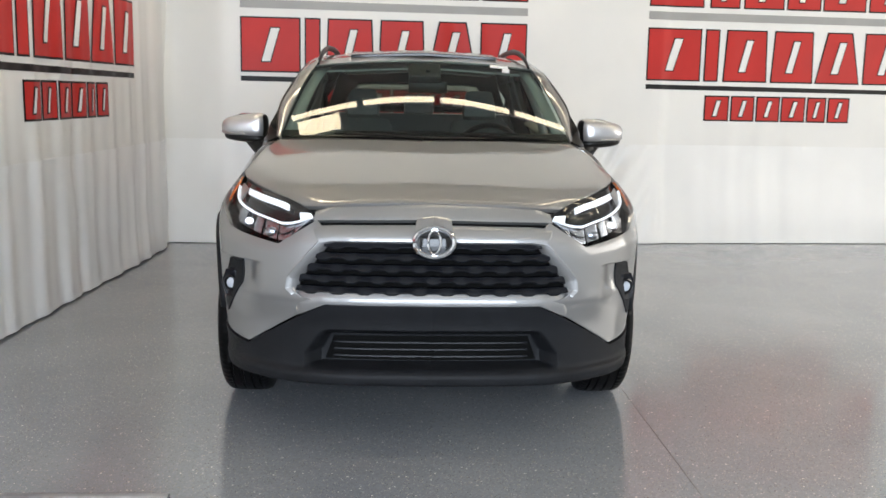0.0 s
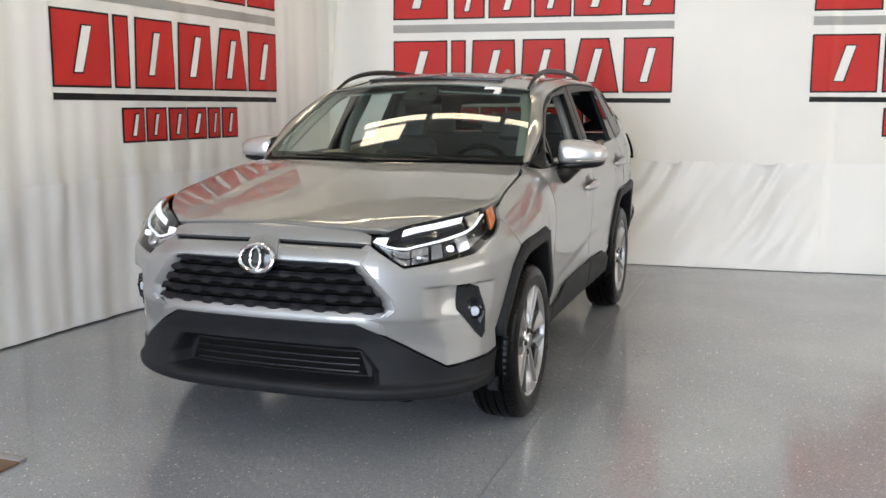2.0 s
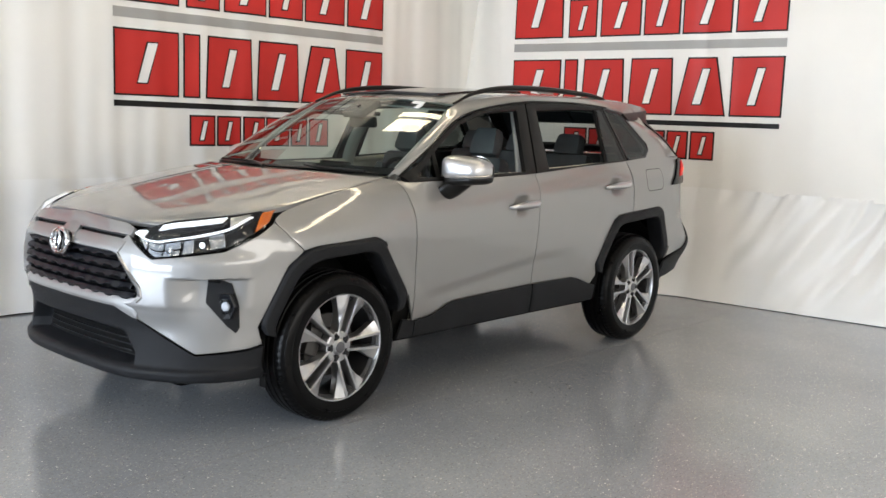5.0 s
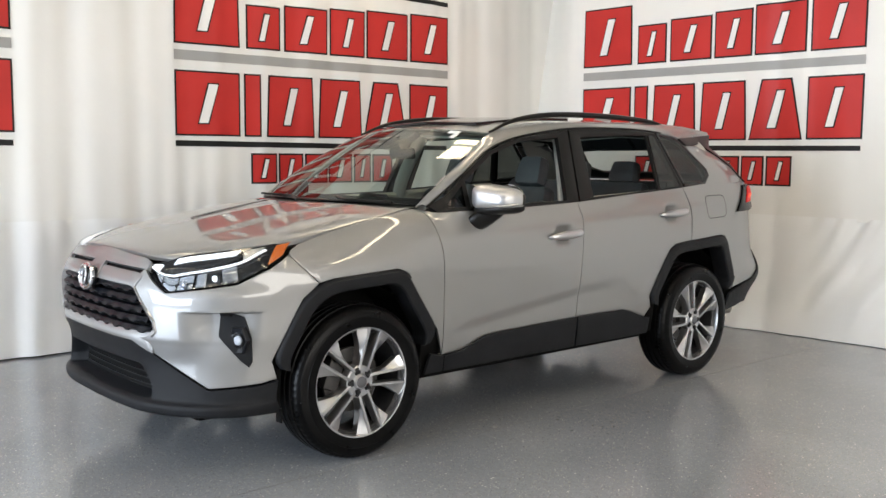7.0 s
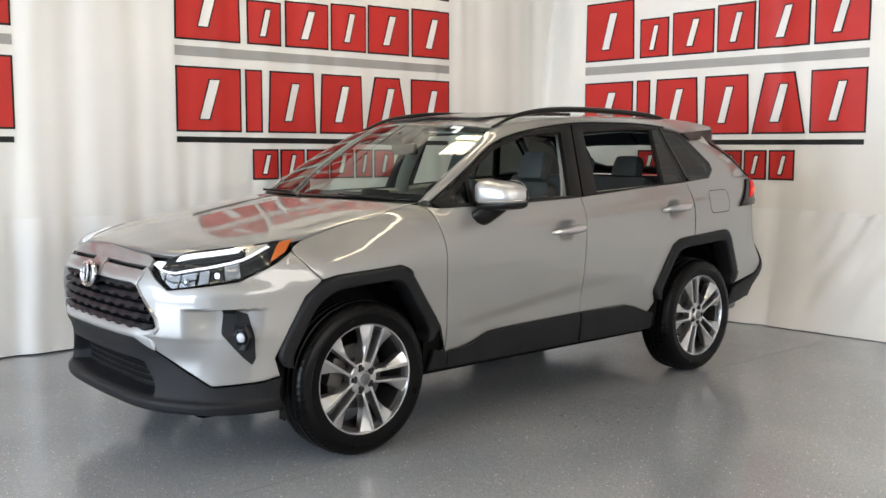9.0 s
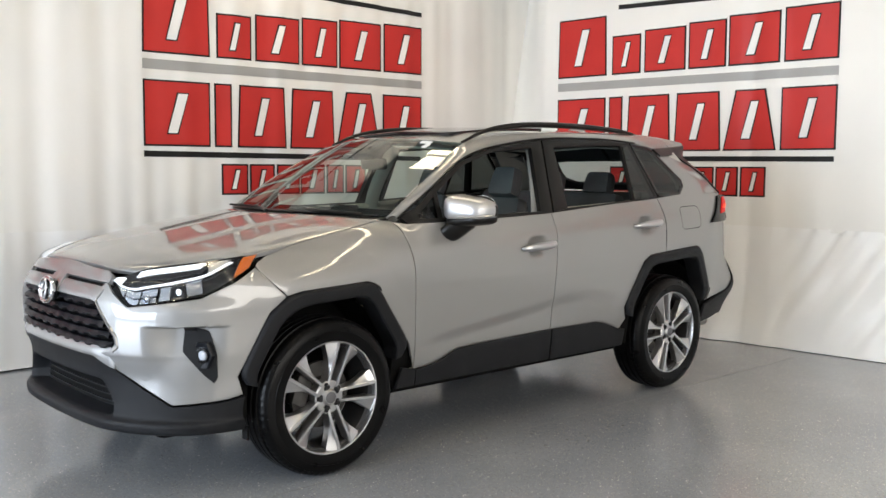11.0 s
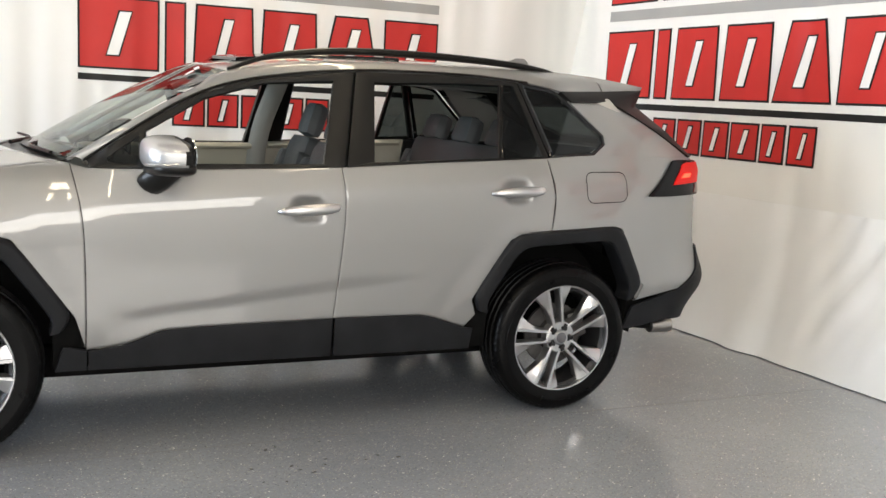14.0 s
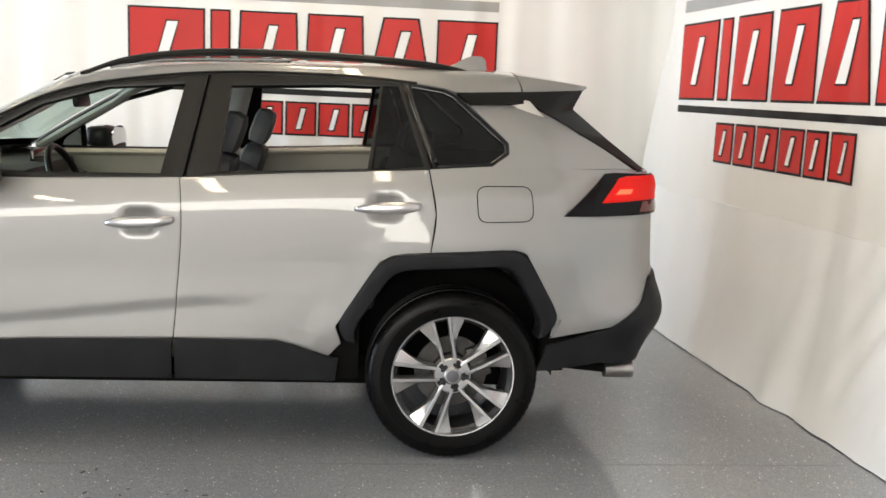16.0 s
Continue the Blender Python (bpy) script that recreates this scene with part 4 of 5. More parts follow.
for sd in SIDES:
    # pillar and cant rail between door tops and roof
    top = edge_line
    lower = resample(np.vstack([skin(ys([(0.515, 1.160), (0.731, 1.314), (0.962, 1.447), (1.202, 1.521), (1.637, 1.580), (2.133, 1.591), (2.43, 1.577), (2.60, 1.558), (2.67, 1.545)])), [(0.672, 2.94, 1.556)]]), 120)
    w = np.linspace(0, 1, 7)
    P = top[:, None] * w[None, :, None] + lower[:, None] * (1 - w[None, :, None])
    hump = (np.sin(np.pi * w) * 0.014)[None, :, None] * np.array((0.6, 0, 0.8))
    part("roof_pillar", surface(P + hump, 0.012, 0.002, sd), PAINT, car, "", 30)
    # chrome-free weather strip
    bm = bmesh.new()
    tube(bm, [(p[0] * sd, p[1], p[2] + 0.001) for p in lower[:104:7]], 0.006, 6, n=60)
    part("weather_strip", bm, BLACK, car)
    # roof rail
    bm = bmesh.new()
    pts = [(0.60 * sd, 1.10, 1.553), (0.592 * sd, 1.30, 1.622), (0.582 * sd, 1.6, 1.662), (0.577 * sd, 2.0, 1.672), (0.575 * sd, 2.4, 1.662), (0.572 * sd, 2.66, 1.640), (0.57 * sd, 2.80, 1.598)]
    tube(bm, pts, [0.008, 0.016, 0.019, 0.019, 0.019, 0.017, 0.008], 8, n=50, flat=0.9)
    part("roof_rail", bm, BLACK, car, "black roof rail")

# roof antenna
bm = bmesh.new()
fin = [(2.66, 1.655), (2.72, 1.682), (2.76, 1.706), (2.80, 1.7225), (2.85, 1.724), (2.872, 1.705), (2.878, 1.64), (2.66, 1.64)]
prism(bm, fin, 0.05, Matrix(((0, 0, 1, -0.025), (1, 0, 0, 0), (0, 1, 0, 0), (0, 0, 0, 1))))
for v in bm.verts:
    v.co.x *= 1.3 - 1.15 * min(1, max(0, (v.co.z - 1.64) / 0.085)) ** 0.7
bmesh.ops.bevel(bm, geom=list(bm.edges), offset=0.003, segments=2, affect="EDGES")
bmesh.ops.recalc_face_normals(bm, faces=bm.faces)
part("antenna", bm, PAINT, car, "silver shark fin antenna", 40)

# spoiler and tailgate
P = coons([(0, 2.967, 1.651), (0.3, 2.957, 1.645), (0.585, 2.925, 1.627)], [(0, 3.31, 1.606), (0.3, 3.295, 1.603), (0.58, 3.243, 1.592)], [(0, 2.967, 1.651), (0, 3.31, 1.606)], [(0.585, 2.925, 1.627), (0.588, 3.1, 1.609), (0.58, 3.243, 1.592)], 14, 8)
flank = coons([(0.671, 2.948, 1.556), (0.60, 3.222, 1.574)], [(0.585, 2.925, 1.627), (0.588, 3.1, 1.609), (0.58, 3.243, 1.592)], [(0.671, 2.948, 1.556), (0.640, 2.938, 1.594), (0.585, 2.925, 1.627)], [(0.60, 3.222, 1.574), (0.58, 3.243, 1.592)], 10, 6)
bm = surface(mirrored(P), 0.012, 0, 1)
for sd in SIDES:
    surface(flank, 0.012, 0.001, sd, bm=bm)
P = coons([(0, 3.12, 1.560), (0.60, 3.06, 1.552)], [(0, 3.31, 1.600), (0.58, 3.24, 1.586)], [(0, 3.12, 1.560), (0, 3.31, 1.600)], [(0.60, 3.06, 1.552), (0.58, 3.24, 1.586)], 10, 4)
surface(mirrored(P), 0, 0, 1, bm=bm)
part("spoiler", bm, PAINT, car, "silver roof spoiler", 30)
tg = lambda z0, z1, x0, x1: ([R(x0, z0), R(0, z0)], [R(x1, z1), R(0, z1)], [R(x0, z0), R(x1, z1)], [R(0, z0), R(0, z1)])
for sd in SIDES:
    panel("tailgate", *tg(0.79, 1.24, 0.735, 0.795), 12, 10, PAINT, car, sd)
    panel("rear_bumper", ys([(3.03, 0.39), (3.30, 0.42)]) + [R(0.5, 0.38), R(0, 0.38)], ys([(3.065, 0.505), (3.325, 0.582)]) + [R(0.81, 0.695), R(0.755, 0.79), R(0, 0.795)],
          ys([(3.03, 0.39), (3.065, 0.505)]), [R(0, 0.38), R(0, 0.795)], 60, 20, CLAD, car, sd, 0.012, "grained black plastic", (False, False, True, True))
    # tail lamps
    tl = empty("tail_lamp", "", "")
    tl.parent = car
    panel("housing", ys([(3.10, 1.058), (3.22, 1.058)]) + [R(0.82, 1.062), R(0.62, 1.065)], ys([(3.285, 1.235), (3.33, 1.24)]) + [R(0.80, 1.235), R(0.62, 1.23)], ys([(3.10, 1.058), (3.285, 1.235)]), [R(0.62, 1.065), R(0.62, 1.23)], 24, 10, LAMPBLACK, tl, sd, 0.016, smooth=(False,) * 4)
    panel("red_lens", ys([(3.262, 1.115), (3.33, 1.118)]) + [R(0.80, 1.125), R(0.64, 1.125)], ys([(3.345, 1.218), (3.38, 1.226)]) + [R(0.79, 1.228), R(0.64, 1.225)], ys([(3.262, 1.115), (3.345, 1.218)]), [R(0.64, 1.125), R(0.64, 1.225)], 16, 6, REDLENS, tl, sd, 0.022, "glowing red lens", (False,) * 4)
    # glowing patch painted in for the bright highlight on the red lens
    panel("lens_spot", ys([(3.325, 1.150)]) + [R(0.84, 1.152)], ys([(3.345, 1.172)]) + [R(0.835, 1.172)], ys([(3.325, 1.150), (3.345, 1.172)]), [R(0.84, 1.152), R(0.835, 1.172)], 6, 3, REDGLOW, tl, sd, 0.026, "small glowing red patch, the highlight in the lens", (False,) * 4)
    panel("dark_lens", [R(0.815, 1.075), R(0.64, 1.075)], [R(0.80, 1.119), R(0.64, 1.119)], [R(0.815, 1.075), R(0.80, 1.119)], [R(0.64, 1.075), R(0.64, 1.119)], 10, 4, REDDARK, tl, sd, 0.020, "dark red lower lens", (False,) * 4)
    bm = bmesh.new()
    tube(bm, [(sd * 0.55, 3.0, 0.36), (sd * 0.60, 3.25, 0.34), (sd * 0.60, 3.41, 0.325)], 0.022, 12, n=10)
    part("exhaust_pipe", bm, DARK, car)
    bm = bmesh.new()
    lathe(bm, [(0.0, 0.030), (0.004, 0.040), (0.13, 0.042), (0.134, 0.040), (0.13, 0.037), (0.02, 0.035)], 24)
    bmesh.ops.transform(bm, matrix=Matrix.Translation((sd * 0.60, 3.40, 0.322)) @ pose(0, 0, 0, 0, 0, 90), verts=bm.verts)
    part("exhaust_tip", bm, PIPE, car, "bright exhaust tip")

P = coons([(0, 3.52, 1.255), (0.5, 3.48, 1.255), (0.74, 3.40, 1.255)], [(0, 3.18, 1.55), (0.4, 3.15, 1.545), (0.60, 3.10, 1.53)], [(0, 3.52, 1.255), (0, 3.18, 1.55)], [(0.74, 3.40, 1.255), (0.60, 3.10, 1.53)], 10, 8)
frit_o = np.array([(0, 3.50, 1.262), (0.5, 3.46, 1.262), (0.72, 3.385, 1.262), (0.60, 3.02, 1.552), (0.4, 3.05, 1.578), (0, 3.08, 1.590)])
frit_i = np.array([(0, 3.44, 1.31), (0.47, 3.40, 1.31), (0.56, 3.345, 1.345), (0.46, 3.14, 1.468), (0.36, 3.17, 1.480), (0, 3.20, 1.483)])
u, w = np.linspace(0, 5, 41), np.linspace(0, 1, 4)[None, :, None]
fo, fi = (np.stack([np.interp(u, np.arange(6), p[:, c]) for c in range(3)], axis=1) for p in (frit_o, frit_i))
for sd in SIDES:
    part("tailgate_trim", surface(fo[:, None] * (1 - w) + fi[:, None] * w - np.array((0, 0.012, 0)), 0.02, 0, sd), TRIM, car, "dark trim round the rear window", 40)
part("rear_glass", surface(mirrored(P), 0.004, 0, 1), REARGLASS, car, "dark tinted rear window", 30)

bm = bmesh.new()
box(bm, (-0.05, -0.012, -0.002), (0.05, 0.012, 0.002), 0, pose(0.42, 1.00, 1.552, 30, 4, -6))
box(bm, (-0.02, -0.02, -0.002), (0.02, 0.02, 0.002), 0, pose(0.455, 0.965, 1.531, 30, 4, -6))
part("windscreen_sticker", bm, PAPER, car, "small white stickers inside the windscreen", 0)
bm = bmesh.new()
box(bm, (-0.09, -0.08, -0.03), (0.09, 0.09, 0.015), 0.015, pose(0.0, 0.94, 1.515, 28, 0, 0))
part("sensor_housing", bm, TRIM, car, "black sensor housing behind the windscreen", 40)

# ---- nose
for sd in SIDES:
    # bumper skin: cheek with fog lamp scoop
    cheek_l = [F(0.41, 0.612), F(0.505, 0.628), F(0.545, 0.660), F(0.54, 0.69), F(0.415, 0.855), F(0.40, 0.872)]
    cheek_b = [F(0.41, 0.612), F(0.60, 0.508), F(0.752, 0.408), Y(-0.50, 0.425), Y(-0.432, 0.44)]
    cheek_t = [F(0.40, 0.872), F(0.455, 0.918), F(0.596, 0.822), Y(-0.60, 0.862), Y(-0.45, 0.930), Y(-0.362, 0.980)]
    cheek_r = ys([(-0.432, 0.44), (-0.456, 0.52), (-0.316, 0.788), (-0.237, 0.850), (-0.299, 0.913), (-0.362, 0.980)])
    panel("bumper_skin", cheek_b, cheek_t, cheek_l, cheek_r, 90, 64, PAINT, car, sd, smooth=(False, False, False, False), sharp=30)
    # band above the grille and header under the bonnet edge
    strip("grille_band", [F(0, 0.848), F(0.38, 0.846), F(0.415, 0.840), F(0.43, 0.836)], [F(0, 0.908), F(0.38, 0.902), F(0.44, 0.898), F(0.468, 0.896)], 28, PAINT, car, sd, (0.006, -0.002), cols=6, bulge=0.004)
    strip("nose_header", [F(0, 0.926), F(0.40, 0.920), F(0.47, 0.917)], [F(0, 0.982), F(0.42, 0.962), F(0.47, 0.947)], 24, PAINT, car, sd, (0.004, 0.002), thick=0.03, cols=5)
    panel("nose_slot", [F(0, 0.890), F(0.47, 0.882)], [F(0, 0.940), F(0.47, 0.934)], [F(0, 0.890), F(0, 0.940)], [F(0.47, 0.882), F(0.47, 0.934)], 10, 2, DARK, car, sd, -0.022)
    strip("badge_boss", [F(0, 0.840), F(0.05, 0.842), F(0.078, 0.852)], [F(0, 0.948), F(0.05, 0.944), F(0.066, 0.934)], 12, PAINT, car, sd, (0.012, 0.001), cols=6, bulge=0.004)
    # bright lip below and around the grille
    strip("grille_lip", [F(0, 0.602), F(0.41, 0.602), F(0.50, 0.560), F(0.525, 0.552)], [F(0, 0.658), F(0.42, 0.656), F(0.520, 0.644), F(0.532, 0.600)], 40, PAINT, car, sd, (0.010, -0.016), bulge=0.004, smooth=False)
    strip("grille_rim", [F(0, 0.856), F(0.385, 0.854), F(0.43, 0.845), F(0.552, 0.700), F(0.560, 0.655), F(0.535, 0.632)], [F(0, 0.832), F(0.370, 0.830), F(0.402, 0.820), F(0.512, 0.688), F(0.518, 0.664), F(0.508, 0.650)], 50, PAINT, car, sd, (0.008, -0.026), bulge=0.003, label="bright grille surround")
    # lower bumper
    lb_t = [F(0, 0.600), F(0.41, 0.600), F(0.60, 0.500), F(0.752, 0.400), Y(-0.50, 0.415), Y(-0.425, 0.43)]
    lb_b = [F(0, 0.272), F(0.50, 0.272), F(0.70, 0.275), Y(-0.55, 0.28), Y(-0.40, 0.28)]
    panel("lower_bumper", lb_b, lb_t, [F(0, 0.272), F(0, 0.600)], ys([(-0.40, 0.28), (-0.43, 0.35), (-0.425, 0.43)]), 96, 56, CLAD, car, sd, 0.004, "grained black plastic", (False, False, True, True), sharp=30)
    # black panel laid over the hollow stands for the dark of the opening
    panel("intake_shade", [F(0, 0.362), F(0.440, 0.364)], [F(0, 0.458), F(0.400, 0.456)], [F(0, 0.362), F(0, 0.458)], [F(0.440, 0.364), F(0.400, 0.456)], 12, 3, DARK, car, sd, 0.008)
    for k in range(3):
        z = 0.376 + 0.027 * k
        panel("intake_slat", [F(0, z), F(0.40, z)], [F(0, z + 0.005), F(0.398, z + 0.005)], [F(0, z), F(0, z + 0.005)], [F(0.40, z), F(0.398, z + 0.005)], 12, 1, GRILLE, car, sd, 0.016, edge=0.02)
    # grille backing and slats with six-sided holes
    panel("grille_backing", [F(0, 0.640), F(0.53, 0.640)], [F(0, 0.858), F(0.41, 0.858)], [F(0, 0.640), F(0, 0.858)], [F(0.53, 0.640), F(0.55, 0.69), F(0.41, 0.858)], 14, 6, DARK, car, sd, -0.05, smooth=(False,) * 4)
    for r in range(5):
        z = 0.655 + 0.0435 * r
        reach = np.interp(z, [0.64, 0.67, 0.84], [0.515, 0.530, 0.405])
        xs = np.linspace(0, reach, 90)
        ph = (xs / 0.104 + (0.5 if r % 2 else 0.0)) % 1.0
        wave = np.clip(np.abs(ph - 0.5) * 12 - 2.6, -1, 1)          # hexagon rhythm
        up, dn = z + 0.0135 - 0.0010 * wave, z - 0.0110 + 0.0045 * wave
        rows = [(dn, -0.045), (dn, -0.006), (dn + 0.003, -0.003), (dn + 0.006, -0.002), (up - 0.005, -0.012), (up, -0.017), (up, -0.045)]
        P = np.stack([skin(np.stack([np.array([F(x, 0)[0] for x in xs]), zz], axis=1), e) for zz, e in rows], axis=1)
        part("grille_slat", surface(P, 0, 0, sd), GRILLE, car, "", 30)

    # head lamps
    hl = empty("head_lamp", "", "")
    hl.parent = car
    lo = [F(0.468, 0.915), F(0.596, 0.826), Y(-0.60, 0.866), Y(-0.45, 0.934), Y(-0.308, 1.020)]
    hi = [F(0.468, 0.935), F(0.52, 0.945), F(0.66, 0.982), Y(-0.50, 1.012), Y(-0.306, 1.036)]
    C = coons(lo, hi, [lo[0], hi[0]], [lo[-1], hi[-1]], 40, 14, (False, True, False, False))

    def lamp_at(u, v, e):
        """A place in the lamp, u along it and v up, e proud of the skin."""
        i, j = np.clip(u, 0, 1) * (C.shape[0] - 1), np.clip(v, 0, 1) * (C.shape[1] - 1)
        i0, j0 = np.minimum(i.astype(int), C.shape[0] - 2), np.minimum(j.astype(int), C.shape[1] - 2)
        a, b = (i - i0)[..., None], (j - j0)[..., None]
        q = (C[i0, j0] * (1 - a) * (1 - b) + C[i0 + 1, j0] * a * (1 - b) + C[i0, j0 + 1] * (1 - a) * b + C[i0 + 1, j0 + 1] * a * b)
        return skin(q, e)

    def lamp_piece(name, quad, e, mat, label="", n=16, thick=0.008):
        """A strip in the lamp between two edges given as (u, v) lines."""
        a, b = resample(quad[0], n, False), resample(quad[1], n, False)
        w = np.linspace(0, 1, 5)
        g = a[:, None] * (1 - w[None, :, None]) + b[:, None] * w[None, :, None]
        return part(name, surface(lamp_at(g[..., 0], g[..., 1], e), thick, 0.001, sd), mat, hl, label)

    part("housing", surface(skin(C, -0.045), 0.0, 0, sd), GLOSSB, hl, "black lamp housing")
    lens = part("lens", surface(skin(C, 0.001), 0.0, 0, sd), CLEAR, hl, "clear lamp lens")
    lamp_piece("light_bar", ([(0.20, 0.77), (0.40, 0.79), (0.60, 0.82)], [(0.215, 0.90), (0.42, 0.91), (0.64, 0.935)]), -0.012, DRL, "lit white light bar")
    lamp_piece("light_guide", ([(0.03, 0.52), (0.13, 0.42), (0.40, 0.48), (0.66, 0.58), (0.80, 0.80)], [(0.033, 0.57), (0.137, 0.47), (0.40, 0.528), (0.652, 0.630), (0.785, 0.85)]), -0.010, DRL, "lit white light guide")
    lamp_piece("light_guide", ([(0.03, 0.57), (0.105, 0.48)], [(0.055, 0.90), (0.125, 0.80)]), -0.010, DRL, "lit white light guide")
    lamp_piece("bezel", ([(0.64, 0.60), (0.75, 0.70)], [(0.66, 0.90), (0.80, 0.94)]), -0.020, SATIN, "satin silver bezel")
    for quad in (([(0.16, 0.07), (0.245, 0.06)], [(0.15, 0.36), (0.25, 0.38)]), ([(0.255, 0.06), (0.34, 0.07)], [(0.26, 0.38), (0.345, 0.40)]), ([(0.36, 0.08), (0.42, 0.09)], [(0.365, 0.40), (0.42, 0.42)]),
                 ([(0.52, 0.12), (0.60, 0.14)], [(0.51, 0.46), (0.60, 0.50)])):
        lamp_piece("reflector", quad, -0.030, REFLECTOR, "silvered reflector")
    lamp_piece("reflector", ([(0.06, 0.30), (0.145, 0.06)], [(0.07, 0.40), (0.145, 0.34)]), -0.030, REFLECTOR, "silvered reflector")
    lamp_piece("reflector_rib", ([(0.15, 0.20), (0.36, 0.21)], [(0.15, 0.225), (0.36, 0.235)]), -0.023, LAMPBLACK, "thin black rib", 6, 0.004)
    lamp_piece("turn_signal", ([(0.775, 0.22), (0.885, 0.20)], [(0.865, 0.92), (0.960, 0.90)]), -0.010, AMBER, "amber corner lens")
    for u, v, rad, mt in ((0.47, 0.26, 0.017, BEAM), (0.29, 0.19, 0.024, REFLECTOR)):
        c = lamp_at(np.array(u), np.array(v), -0.026) * np.array((sd, 1, 1))
        bm = bmesh.new()
        bmesh.ops.create_uvsphere(bm, u_segments=16, v_segments=10, radius=rad, matrix=Matrix.Translation(c) @ Matrix.Diagonal((1, 0.5, 0.8, 1)))
        part("projector", bm, mt, hl, "lit projector lens" if mt is BEAM else "silvered round reflector")

    # fog lamp
    fg = panel("fog_lamp", [F(0.838, 0.530), Y(-0.555, 0.500), Y(-0.540, 0.525)], [F(0.792, 0.744), F(0.815, 0.744), Y(-0.572, 0.722)], [F(0.838, 0.530), F(0.784, 0.640), F(0.792, 0.744)], [Y(-0.540, 0.525), Y(-0.544, 0.63), Y(-0.572, 0.722)], 10, 14, CLAD, car, sd, 0.006, "black fog lamp bezel with a small round lamp", smooth=(False, False, False, False))
    c = skin(F(0.832, 0.622), 0.010) * np.array((sd, 1, 1))
    turn = Vector((0.55 * sd, -1, 0)).to_track_quat("X", "Z").to_matrix().to_4x4()
    bm = bmesh.new()
    lathe(bm, [(-0.02, 0.033), (0.004, 0.033), (0.006, 0.028), (-0.006, 0.023)], 20)
    bmesh.ops.transform(bm, matrix=Matrix.Translation(c) @ turn, verts=bm.verts)
    part("lamp_ring", bm, GLOSSB, fg)
    bm = bmesh.new()
    lathe(bm, [(-0.03, 0.056), (0.000, 0.056), (0.003, 0.052), (-0.004, 0.035)], 6)
    bmesh.ops.transform(bm, matrix=Matrix.Translation(c) @ turn @ Matrix.Diagonal((1, 0.85, 1.15, 1)), verts=bm.verts)
    part("lamp_surround", bm, GRILLE, fg, "black six-sided lamp surround", 20)
    bm = bmesh.new()
    lathe(bm, [(-0.004, 0.021), (0.002, 0.019), (0.006, 0.011), (0.007, 0.002)], 18)
    bmesh.ops.transform(bm, matrix=Matrix.Translation(c) @ turn, verts=bm.verts)
    part("lamp_lens", bm, FOG, fg, "lit white fog lamp lens")

# badge: a plain chromed oval ring on a dark oval
bg = empty("badge", "", "")
bg.parent = car
m = Matrix.Translation((0, -0.930, 0.850)) @ pose(0, 0, 0, -8, 0, 0) @ pose(0, 0, 0, 0, 0, -90) @ Matrix.Diagonal((1, 0.9, 0.92, 1))
bm = bmesh.new()
tube(bm, [(0.0, 0.083 * math.cos(a), 0.058 * math.sin(a)) for a in np.linspace(0, 2 * math.pi, 40)], 0.011, 8, False, close=False)
bmesh.ops.transform(bm, matrix=m, verts=bm.verts)
part("ring", bm, CHROME, bg, "chrome oval ring")
bm = bmesh.new()
lathe(bm, [(-0.03, 0.08), (0.0, 0.078), (0.006, 0.05), (0.008, 0.002)], 32)
bmesh.ops.transform(bm, matrix=m @ Matrix.Diagonal((1, 1, 0.7, 1)), verts=bm.verts)
part("plate", bm, GLOSSB, bg)
bm = bmesh.new()
tube(bm, [(0.012, 0.026 * math.cos(a), 0.046 * math.sin(a)) for a in np.linspace(0, 2 * math.pi, 30)], 0.006, 8, False, close=False)
bmesh.ops.transform(bm, matrix=m, verts=bm.verts)
part("inner_ring", bm, CHROME, bg, "plain chrome oval")

